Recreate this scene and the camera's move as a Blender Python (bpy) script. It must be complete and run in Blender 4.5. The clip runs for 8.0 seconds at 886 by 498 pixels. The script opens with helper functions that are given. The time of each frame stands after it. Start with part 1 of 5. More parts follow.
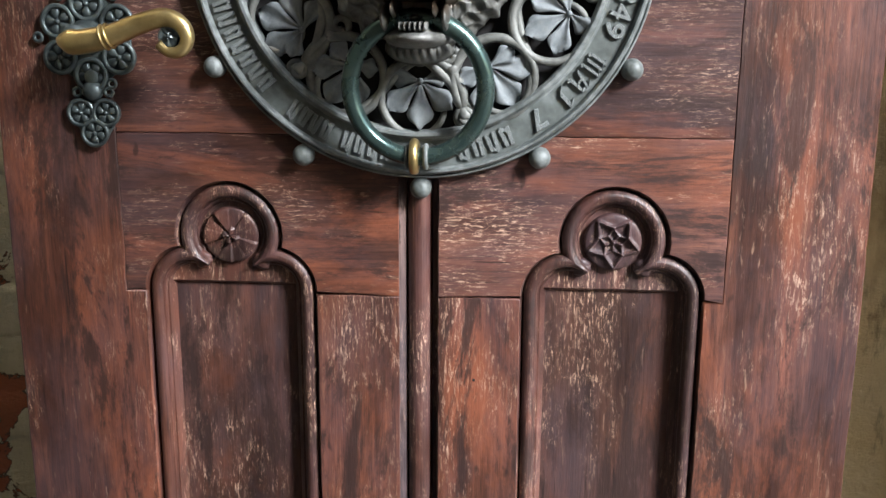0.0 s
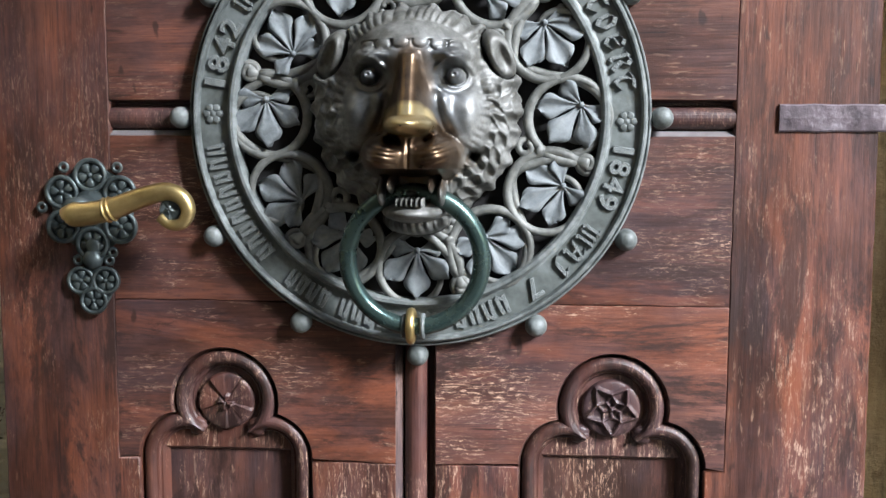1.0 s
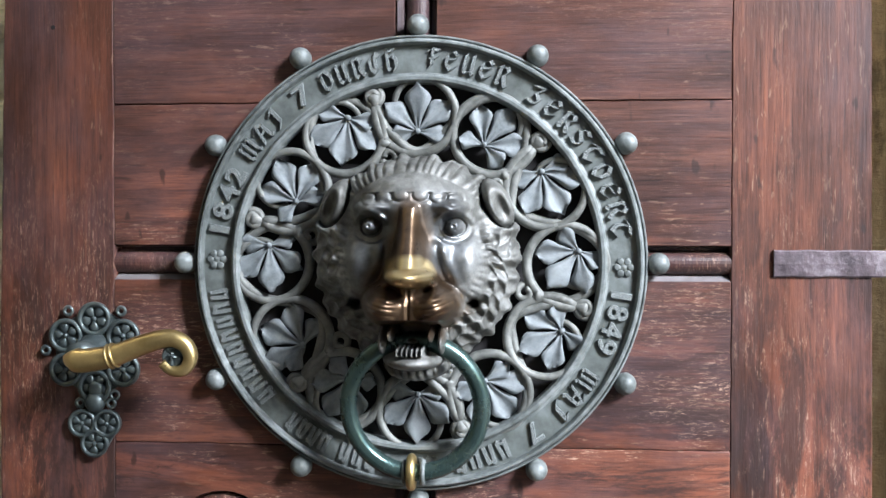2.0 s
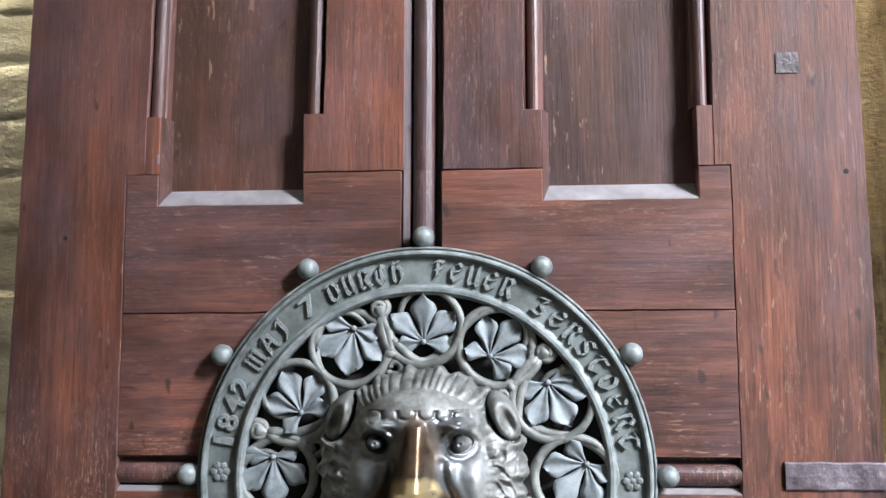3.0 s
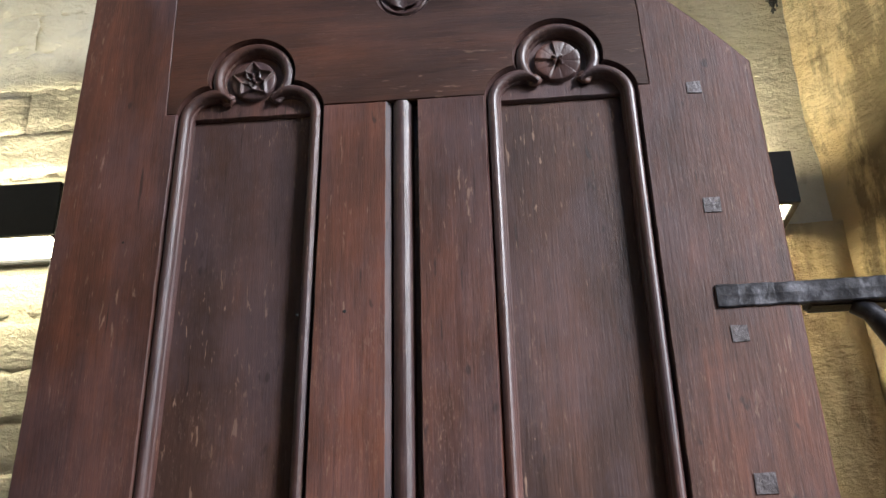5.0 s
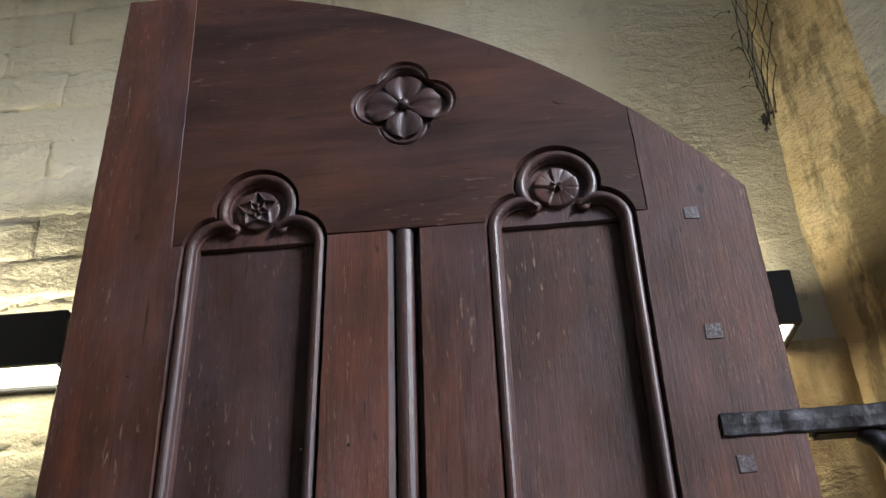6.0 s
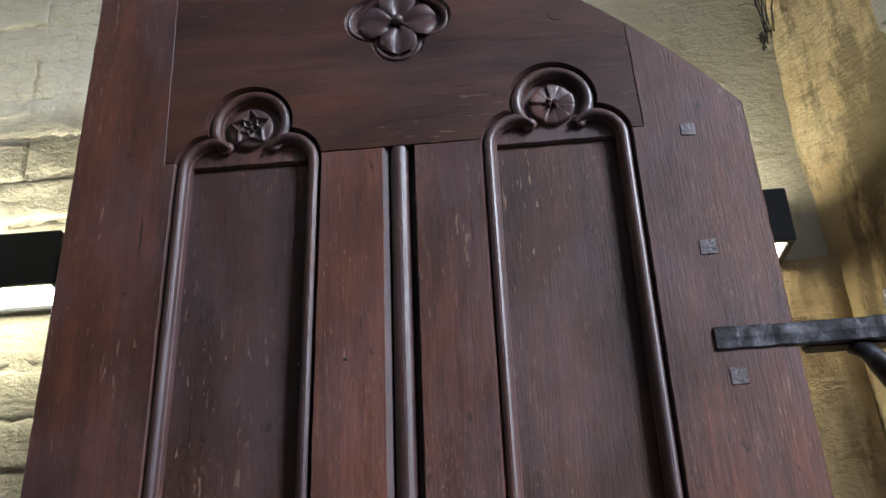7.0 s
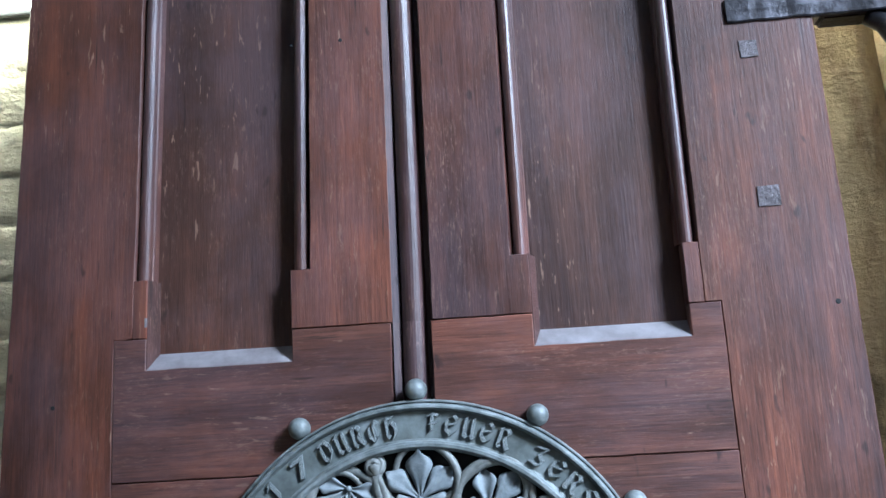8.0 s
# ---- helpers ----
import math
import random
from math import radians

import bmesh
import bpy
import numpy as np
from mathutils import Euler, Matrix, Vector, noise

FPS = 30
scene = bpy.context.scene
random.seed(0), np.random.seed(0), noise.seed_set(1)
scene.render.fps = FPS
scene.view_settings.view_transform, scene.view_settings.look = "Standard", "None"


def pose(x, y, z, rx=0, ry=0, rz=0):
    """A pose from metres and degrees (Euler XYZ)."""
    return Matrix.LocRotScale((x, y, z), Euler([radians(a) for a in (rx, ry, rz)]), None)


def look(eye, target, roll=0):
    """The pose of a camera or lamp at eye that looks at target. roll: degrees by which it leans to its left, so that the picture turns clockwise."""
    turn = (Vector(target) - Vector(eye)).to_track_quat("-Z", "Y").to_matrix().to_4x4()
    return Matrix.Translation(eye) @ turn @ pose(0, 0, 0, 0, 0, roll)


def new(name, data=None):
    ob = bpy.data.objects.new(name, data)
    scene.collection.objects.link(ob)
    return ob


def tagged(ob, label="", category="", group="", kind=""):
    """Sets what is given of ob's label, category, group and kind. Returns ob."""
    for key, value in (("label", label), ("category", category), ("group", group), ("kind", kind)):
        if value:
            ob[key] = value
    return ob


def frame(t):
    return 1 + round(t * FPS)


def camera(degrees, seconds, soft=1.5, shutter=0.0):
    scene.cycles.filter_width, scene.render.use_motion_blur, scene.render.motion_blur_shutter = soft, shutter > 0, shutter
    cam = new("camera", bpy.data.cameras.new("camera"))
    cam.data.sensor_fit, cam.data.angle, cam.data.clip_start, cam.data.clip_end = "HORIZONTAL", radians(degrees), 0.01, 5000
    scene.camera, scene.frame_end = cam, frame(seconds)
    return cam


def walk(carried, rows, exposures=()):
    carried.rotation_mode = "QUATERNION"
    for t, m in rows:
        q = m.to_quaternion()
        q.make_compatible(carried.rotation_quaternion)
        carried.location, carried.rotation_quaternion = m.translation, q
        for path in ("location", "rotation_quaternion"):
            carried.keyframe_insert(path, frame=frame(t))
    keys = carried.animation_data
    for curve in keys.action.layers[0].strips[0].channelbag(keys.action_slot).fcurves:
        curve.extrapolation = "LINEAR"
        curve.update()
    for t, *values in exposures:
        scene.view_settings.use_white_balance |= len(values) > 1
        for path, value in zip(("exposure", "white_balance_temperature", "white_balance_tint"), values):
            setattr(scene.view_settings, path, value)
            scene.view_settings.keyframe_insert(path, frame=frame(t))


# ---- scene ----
cam = camera(50.0, 8.0)
PATH = [
    (0, (0.09, -1.026, 1.106), (-0.035, 0.92, 0.664), 0.3),
    (0.5, (0.089, -1.02, 1.135), (-0.034, 0.951, 0.819), 0.3),
    (1, (0.092, -1.019, 1.164), (-0.035, 0.966, 0.957), 0.2),
    (1.2, (0.089, -1.023, 1.173), (-0.031, 0.967, 1.008), 0.2),
    (2.3, (0.096, -1.027, 1.258), (-0.042, 0.968, 1.283), 0.0),
    (2.5, (0.096, -1.028, 1.276), (-0.044, 0.965, 1.352), -0.0),
    (3, (0.093, -1.033, 1.324), (-0.046, 0.949, 1.548), -0.2),
    (3.5, (0.096, -1.046, 1.369), (-0.033, 0.914, 1.745), -0.6),
    (4, (0.105, -1.058, 1.407), (-0.014, 0.867, 1.936), -1.1),
    (4.5, (0.11, -1.07, 1.433), (0.0, 0.805, 2.12), -1.5),
    (5, (0.116, -1.075, 1.449), (0.008, 0.738, 2.286), -1.8),
    (5.2, (0.117, -1.082, 1.466), (0.011, 0.714, 2.339), -2.1),
    (6.3, (0.124, -1.112, 1.496), (0.025, 0.611, 2.507), -2.9),
    (6.5, (0.119, -1.111, 1.496), (0.028, 0.62, 2.494), -3.1),
    (7, (0.115, -1.095, 1.475), (0.018, 0.7, 2.351), -2.9),
    (7.4, (0.129, -1.077, 1.446), (0.003, 0.791, 2.149), -2.7),
    (7.5, (0.121, -1.067, 1.423), (0.002, 0.811, 2.102), -3.1),
    (8, (0.109, -1.03, 1.373), (-0.027, 0.916, 1.816), -3.2),
]
walk(cam, [(t, look(eye, target, roll)) for t, eye, target, roll in PATH],
     exposures=[(0, 1.13, 6000, 10), (1.2, 1.14, 5800, 10), (2.5, 1.43, 5650, 10), (3.5, 1.27, 5750, 10), (4.5, 0.98, 5850, 9), (5.2, 0.60, 5700, 9), (6.5, 0.18, 5550, 10), (7.2, 0.40, 5200, 9), (7.5, 0.55, 5000, 9), (8, 1.04, 4750, 6)])

# ---- light ----
world = bpy.data.worlds.new("world")
scene.world = world
world.use_nodes = True
wn = world.node_tree.nodes
sky = wn.new("ShaderNodeTexSky")
sky.sky_type, sky.sun_disc = "NISHITA", False
sky.sun_elevation, sky.sun_rotation = radians(32), radians(127)
wn["Background"].inputs[1].default_value = 0.15
world.node_tree.links.new(sky.outputs[0], wn["Background"].inputs[0])

sun = new("sun", bpy.data.lights.new("sun", "SUN"))
sun.data.energy, sun.data.angle, sun.data.color = 5.2, radians(15), (1.0, 0.975, 0.95)
sun.matrix_world = look((2.35, -1.80, 1.85), (0, 0, 0))


# ---- materials ----
def material(name):
    m = bpy.data.materials.new(name)
    m.use_nodes = True
    nt = m.node_tree
    return m, nt, nt.nodes["Principled BSDF"]


def node(nt, kind, inputs=(), **props):
    n = nt.nodes.new("ShaderNode" + kind)
    for k, v in props.items():
        if k == "data_type":
            n.data_type = v
        elif k == "operation":
            n.operation = v
        elif k == "blend_type":
            n.blend_type = v
        elif k == "feature":
            n.feature = v
    for key, v in dict(inputs).items():
        if isinstance(v, bpy.types.NodeSocket):
            nt.links.new(v, n.inputs[key])
        else:
            n.inputs[key].default_value = v
    return n


def coords(nt, scale, spread=0.0, world_space=False):
    """Object (or world) coordinates at a scale, moved by a random step from object to object."""
    out = nt.nodes.new("ShaderNodeNewGeometry").outputs["Position"] if world_space else nt.nodes.new("ShaderNodeTexCoord").outputs["Object"]
    if spread:
        rnd = nt.nodes.new("ShaderNodeObjectInfo").outputs["Random"]
        move = node(nt, "VectorMath", {0: (spread, spread * 0.7, spread * 1.3), 3: rnd}, operation="SCALE")
        out = node(nt, "VectorMath", {0: out, 1: move.outputs[0]}, operation="ADD").outputs[0]
    return node(nt, "Mapping", {"Vector": out, "Scale": scale}).outputs[0]


def noise_of(nt, vec, scale, detail=5.0, rough=0.6, distortion=0.0):
    return node(nt, "TexNoise", {"Vector": vec, "Scale": scale, "Detail": detail, "Roughness": rough, "Distortion": distortion}).outputs[0]


def ramp(nt, fac, stops):
    n = nt.nodes.new("ShaderNodeValToRGB")
    nt.links.new(fac, n.inputs[0])
    els = n.color_ramp.elements
    while len(els) < len(stops):
        els.new(0.5)
    for e, (p, c) in zip(els, stops):
        e.position = p
        e.color = (*c, 1) if len(c) == 3 else c
    return n.outputs[0]


def grey(v):
    return (v, v, v)


def mix(nt, fac, a, b, blend="MIX"):
    n = nt.nodes.new("ShaderNodeMix")
    n.data_type, n.blend_type = "RGBA", blend
    for key, v in ((0, fac), (6, a), (7, b)):
        if isinstance(v, bpy.types.NodeSocket):
            nt.links.new(v, n.inputs[key])
        else:
            n.inputs[key].default_value = (*v, 1) if isinstance(v, tuple) else v
    return n.outputs[2]


def bump(nt, bsdf, height, strength, distance):
    n = node(nt, "Bump", {"Height": height, "Strength": strength, "Distance": distance})
    nt.links.new(n.outputs[0], bsdf.inputs["Normal"])


def wood(name, along, dark, mid, light, wear=1.0, rough=0.48, sheen=0.35, foxy=0.72):
    """Oiled, weathered hardwood with the grain along x or z. The foot of the door is worn more."""
    m, nt, b = material(name)

    def stretch(k):
        return coords(nt, (1, 1, k) if along == "z" else (k, 1, 1), 7.0)

    def times(a, c):
        return node(nt, "Math", {0: a, 1: c}, operation="MULTIPLY").outputs[0]

    plain = coords(nt, (1, 1, 1), 3.0)
    fine = noise_of(nt, stretch(0.05), 460, 4, 0.65, 0.2)
    fibre = noise_of(nt, stretch(0.045), 190, 7, 0.70, 0.6)
    streak = noise_of(nt, stretch(0.09), 26, 6, 0.66, 1.2)
    broad = noise_of(nt, stretch(0.16), 8.5, 7, 0.70, 0.5)
    z = node(nt, "SeparateXYZ", {0: nt.nodes.new("ShaderNodeTexCoord").outputs["Object"]}).outputs[2]
    low = node(nt, "MapRange", {0: z, 1: 1.42, 2: 0.95, 3: 0.14, 4: 1.0}).outputs[0]
    tone = ramp(nt, mix(nt, 0.52, streak, fibre), [(0.32, dark), (0.5, mid), (0.68, light)])
    # the upper wood is evener, and darkened towards the top as painted-in shade
    even_shade = node(nt, "MapRange", {0: z, 1: 1.25, 2: 2.0, 3: 0.25, 4: 0.80}).outputs[0]
    tone = mix(nt, even_shade, tone, tuple(0.66 * q for q in mid))
    pores = ramp(nt, fine, [(0.34, grey(0.50)), (0.44, grey(0.95)), (0.7, grey(1.10))])
    col = mix(nt, node(nt, "MapRange", {0: z, 1: 1.25, 2: 1.7, 3: 0.9, 4: 0.48}).outputs[0], tone, pores, "MULTIPLY")
    cloud = ramp(nt, broad, [(0.30, (0.26, 0.26, 0.30)), (0.43, (0.66, 0.64, 0.68)), (0.54, (1.05, 1, 0.95)), (0.70, (1.75, 1.48, 1.22))])
    col = mix(nt, 0.9, col, cloud, "MULTIPLY")
    slow = ramp(nt, noise_of(nt, plain, 2.8, 6, 0.66, 0.9), [(0.35, (0.46, 0.44, 0.47)), (0.5, (0.95, 0.92, 0.92)), (0.64, (1.42, 1.24, 1.10))])
    col = mix(nt, node(nt, "MapRange", {0: z, 1: 1.25, 2: 1.65, 3: 0.9, 4: 0.45}).outputs[0], col, slow, "MULTIPLY")
    # bare foxy-red wood where the finish has gone
    bare = ramp(nt, noise_of(nt, stretch(0.22), 9, 7, 0.72, 0.5), [(0.50, grey(0)), (0.64, grey(1))])
    col = mix(nt, times(bare, times(low, foxy)), col, (0.225, 0.072, 0.036))
    # pale scuffs along the grain, gathered in patches, more of them low down where hands and feet reach
    scuff = noise_of(nt, stretch(0.17), 400, 8, 0.84, 0.3)
    patch = noise_of(nt, stretch(0.45), 9, 8, 0.76)
    s1 = ramp(nt, scuff, [(0.535, grey(0)), (0.60, grey(1))])
    s2 = ramp(nt, patch, [(0.49, grey(0)), (0.63, grey(1))])
    k = times(times(s1, s2), times(low, 1.0 * wear))
    col = mix(nt, k, col, (0.56, 0.37, 0.26))
    # short pale flecks in the grain
    fleck = ramp(nt, noise_of(nt, stretch(0.16), 190, 3, 0.6, 0.4), [(0.63, grey(0)), (0.69, grey(1))])
    where = ramp(nt, noise_of(nt, stretch(0.4), 6, 5, 0.65), [(0.46, grey(0)), (0.62, grey(1))])
    col = mix(nt, times(times(fleck, where), 0.55 * min(1.0, wear)), col, (0.34, 0.22, 0.15))
    # thin grey-violet patches that paint the sky's sheen onto the wood
    sky_sheen = ramp(nt, noise_of(nt, stretch(0.5), 8, 6, 0.7), [(0.44, grey(0)), (0.62, grey(1))])
    col = mix(nt, times(sky_sheen, 0.115 * min(1.0, wear) ** 1.5), col, (0.18, 0.145, 0.180))
    # dark water stains drawn out along the grain
    stain = ramp(nt, noise_of(nt, stretch(0.25), 17, 9, 0.78, 0.4), [(0.415, grey(1)), (0.485, grey(0))])
    col = mix(nt, times(stain, times(low, 0.88)), col, (0.026, 0.014, 0.012))
    # small dark dents and hair cracks
    dent = ramp(nt, noise_of(nt, coords(nt, (1, 1, 0.4), 5.0), 60, 2, 0.5), [(0.24, grey(1)), (0.30, grey(0))])
    col = mix(nt, times(dent, 0.7), col, (0.015, 0.009, 0.008))
    tick = ramp(nt, noise_of(nt, stretch(0.07), 120, 3, 0.5), [(0.27, grey(1)), (0.32, grey(0))])
    col = mix(nt, times(tick, 0.75), col, (0.014, 0.008, 0.007))
    nt.links.new(col, b.inputs["Base Color"])
    r = node(nt, "MapRange", {0: mix(nt, 0.5, fibre, broad), 1: 0.3, 2: 0.7, 3: rough - 0.12, 4: rough + 0.16}).outputs[0]
    r = node(nt, "Math", {0: r, 1: times(k, 0.3)}, operation="ADD").outputs[0]
    nt.links.new(r, b.inputs["Roughness"])
    b.inputs["Specular IOR Level"].default_value = sheen
    h = mix(nt, 0.5, fine, mix(nt, 0.4, fibre, streak))
    bump(nt, b, h, 0.6, 0.0013)
    return m


REDS = ((0.022, 0.0105, 0.0080), (0.088, 0.0345, 0.0215), (0.200, 0.080, 0.046))
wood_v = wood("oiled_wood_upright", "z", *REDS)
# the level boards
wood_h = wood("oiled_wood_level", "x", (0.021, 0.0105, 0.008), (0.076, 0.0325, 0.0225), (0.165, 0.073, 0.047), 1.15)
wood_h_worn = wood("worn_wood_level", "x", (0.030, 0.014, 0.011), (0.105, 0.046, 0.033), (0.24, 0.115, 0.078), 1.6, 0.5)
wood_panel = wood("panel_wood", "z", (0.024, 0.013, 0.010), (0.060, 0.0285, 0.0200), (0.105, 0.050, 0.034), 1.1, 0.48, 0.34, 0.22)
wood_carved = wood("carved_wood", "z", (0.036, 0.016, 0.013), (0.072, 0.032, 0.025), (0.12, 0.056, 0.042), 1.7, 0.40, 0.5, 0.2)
# darker than the stiles: the weak light at the top is put into the colour
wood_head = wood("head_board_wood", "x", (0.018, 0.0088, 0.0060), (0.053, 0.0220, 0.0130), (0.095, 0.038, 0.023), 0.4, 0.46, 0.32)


def metal(name, dark, mid, light, metallic, rough, scale=40.0, bumps=0.25, spread=2.0):
    m, nt, b = material(name)
    v = coords(nt, (1, 1, 1), spread)
    a = noise_of(nt, v, scale, 6, 0.65)
    c = noise_of(nt, v, scale * 0.22, 3, 0.5)
    f = mix(nt, 0.5, a, c)
    nt.links.new(ramp(nt, f, [(0.34, dark), (0.5, mid), (0.66, light)]), b.inputs["Base Color"])
    nt.links.new(node(nt, "MapRange", {0: a, 1: 0.25, 2: 0.75, 3: rough - 0.08, 4: rough + 0.14}).outputs[0], b.inputs["Roughness"])
    b.inputs["Metallic"].default_value = metallic
    bump(nt, b, a, bumps, 0.0015)
    return m


patina = metal("patinated_bronze", (0.055, 0.063, 0.058), (0.136, 0.152, 0.147), (0.245, 0.265, 0.260), 0.15, 0.50, 90, 0.5)
leaf_metal = metal("grey_leaf_bronze", (0.075, 0.086, 0.088), (0.150, 0.168, 0.174), (0.210, 0.230, 0.236), 0.05, 0.64, 110, 0.6)
vine_metal = metal("weathered_vine_bronze", (0.052, 0.054, 0.047), (0.124, 0.129, 0.118), (0.220, 0.225, 0.208), 0.1, 0.52, 80, 0.5)
tarnish = metal("tarnished_bronze", (0.055, 0.062, 0.056), (0.110, 0.124, 0.117), (0.18, 0.20, 0.196), 0.2, 0.52, 60, 0.4)
dark_bronze = metal("dark_bronze", (0.045, 0.055, 0.055), (0.09, 0.11, 0.11), (0.15, 0.18, 0.175), 0.6, 0.36, 50, 0.3)
ring_bronze = metal("handled_bronze", (0.05, 0.085, 0.08), (0.075, 0.12, 0.11), (0.12, 0.15, 0.13), 0.75, 0.24, 25, 0.08)
brass = metal("polished_brass", (0.36, 0.26, 0.10), (0.56, 0.43, 0.19), (0.66, 0.53, 0.27), 0.9, 0.33, 30, 0.08)
iron = metal("blackened_iron", (0.008, 0.007, 0.008), (0.026, 0.024, 0.027), (0.13, 0.125, 0.14), 0.5, 0.34, 38, 1.0)
lead = metal("worn_iron_head", (0.030, 0.021, 0.021), (0.060, 0.046, 0.047), (0.135, 0.118, 0.125), 0.2, 0.45, 140, 1.0)
old_paint = metal("flaked_iron", (0.030, 0.022, 0.026), (0.095, 0.072, 0.082), (0.26, 0.23, 0.25), 0.2, 0.5, 75, 1.0)
lamp_black = metal("black_lacquer", (0.008, 0.008, 0.008), (0.012, 0.012, 0.012), (0.017, 0.017, 0.016), 0.0, 0.38, 90, 0.03)
# near-black colour that stands in for the shade inside openings
hollow, _nt, _b = material("hollow_shade")
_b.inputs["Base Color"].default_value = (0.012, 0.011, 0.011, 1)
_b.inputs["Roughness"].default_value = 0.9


def plaster(name, base, warm, stain, stains, soot=0.0, scale=1.0, flakes=False):
    """Limewash over rough masonry, with stains and flaked spots."""
    m, nt, b = material(name)
    v = coords(nt, (1, 1, 1), 0.0, True)
    a = noise_of(nt, v, 16 * scale, 7, 0.65)
    c = noise_of(nt, v, 3.2 * scale, 4, 0.6)
    fine = noise_of(nt, v, 130, 5, 0.7)
    col = mix(nt, ramp(nt, c, [(0.35, grey(0)), (0.65, grey(1))]), base, warm)
    runs = noise_of(nt, coords(nt, (1, 1, 0.25), 0.0, True), 7 * scale, 6, 0.68)
    col = mix(nt, node(nt, "Math", {0: ramp(nt, runs, [(0.50, grey(0)), (0.68, grey(1))]), 1: stains}, operation="MULTIPLY").outputs[0], col, stain)
    spots = ramp(nt, a, [(0.28, grey(1)), (0.38, grey(0))])
    col = mix(nt, node(nt, "Math", {0: spots, 1: 0.35 + 0.4 * stains}, operation="MULTIPLY").outputs[0], col, stain)
    if flakes:
        z = node(nt, "SeparateXYZ", {0: nt.nodes.new("ShaderNodeNewGeometry").outputs["Position"]}).outputs[2]
        low = node(nt, "MapRange", {0: z, 1: 1.05, 2: 0.9, 3: 0.0, 4: 1.0}).outputs[0]
        peel = noise_of(nt, v, 8.5, 6, 0.62, 0.5)
        rim_k = node(nt, "Math", {0: ramp(nt, peel, [(0.595, grey(0)), (0.60, grey(1))]), 1: low}, operation="MULTIPLY").outputs[0]
        core_k = node(nt, "Math", {0: ramp(nt, peel, [(0.61, grey(0)), (0.615, grey(1))]), 1: low}, operation="MULTIPLY").outputs[0]
        col = mix(nt, rim_k, col, (0.08, 0.05, 0.035))
        col = mix(nt, core_k, col, (0.30, 0.09, 0.045))
    if soot:
        s = ramp(nt, noise_of(nt, coords(nt, (1, 1, 0.3), 0.0, True), 5.0, 8, 0.72), [(0.53, grey(0)), (0.585, grey(1))])
        col = mix(nt, node(nt, "Math", {0: s, 1: soot}, operation="MULTIPLY").outputs[0], col, (0.05, 0.04, 0.022))
    nt.links.new(col, b.inputs["Base Color"])
    b.inputs["Roughness"].default_value = 0.88
    mid_scale = noise_of(nt, coords(nt, (1, 1, 1.8), 0.0, True), 42, 6, 0.7, 0.4)
    lumps = noise_of(nt, coords(nt, (1, 1, 2.2), 0.0, True), 11, 3, 0.5, 0.8)
    h = mix(nt, 0.14, mix(nt, 0.30, mix(nt, 0.35, lumps, a), mid_scale), fine)
    bump(nt, b, h, 1.0, 0.022)
    return m


limewash = plaster("limewashed_brick", (0.60, 0.555, 0.43), (0.53, 0.48, 0.345), (0.30, 0.255, 0.17), 0.45, flakes=True)
reveal_plaster = plaster("stained_plaster", (0.68, 0.565, 0.335), (0.56, 0.42, 0.205), (0.21, 0.135, 0.065), 0.75, 0.6, 1.3)
stone = plaster("grey_stone", (0.55, 0.53, 0.50), (0.48, 0.46, 0.43), (0.16, 0.14, 0.12), 0.4)
paving = plaster("stone_paving", (0.20, 0.185, 0.17), (0.16, 0.145, 0.13), (0.09, 0.08, 0.07), 0.4)

def diffuser(name, strength):
    m, _nt, b = material(name)
    b.inputs["Base Color"].default_value = (0.9, 0.88, 0.8, 1)
    b.inputs["Emission Color"].default_value = (1.0, 0.86, 0.56, 1)
    b.inputs["Emission Strength"].default_value = strength
    return m


glow = diffuser("lower_diffuser", 12.0)
# added upward glow that brightens the wall over the lamps
wall_fill = diffuser("upper_wall_fill", 22.0)


# ---- mesh helpers ----
def empty(name, at=(0, 0, 0)):
    ob = new(name)
    ob.location = at
    return ob


def part(name, bm, mat, parent=None, label="", smooth=False):
    """Links a bmesh (or a mesh) as one mesh object under a thing or a part."""
    if isinstance(bm, bmesh.types.BMesh):
        bmesh.ops.recalc_face_normals(bm, faces=bm.faces)
        me = bpy.data.meshes.new(name)
        bm.to_mesh(me)
        bm.free()
    else:
        me = bm
    if mat and not me.materials:
        me.materials.append(mat)
    if smooth:
        me.shade_smooth()
    ob = new(name, me)
    if parent:
        ob.parent = parent
        ob.matrix_parent_inverse = parent_matrix(parent).inverted()
    if label:
        ob["label"] = label
    return ob


def parent_matrix(ob):
    m = ob.matrix_basis.copy()
    return parent_matrix(ob.parent) @ ob.matrix_parent_inverse @ m if ob.parent else m


def curve_mesh(name, data):
    ob = new("outline", data)
    dg = bpy.context.evaluated_depsgraph_get()
    me = bpy.data.meshes.new_from_object(ob.evaluated_get(dg))
    me.name = name
    bpy.data.objects.remove(ob)
    me.materials.clear()
    return me


def ragged(ring, amount=0.0007, step=0.02):
    """The outline with uneven, hand-worn edges."""
    out = []
    for (xa, za), (xb, zb) in zip(ring, ring[1:] + ring[:1]):
        n = max(1, min(60, int(math.hypot(xb - xa, zb - za) / step)))
        for i in range(n):
            x, z = xa + (xb - xa) * i / n, za + (zb - za) * i / n
            k = 0.0 if i == 0 else amount
            out.append((x + k * noise.noise((x * 40, z * 47, 2.0)) * 1.6, z + k * noise.noise((x * 45, z * 40, 8.0)) * 1.6))
    return out


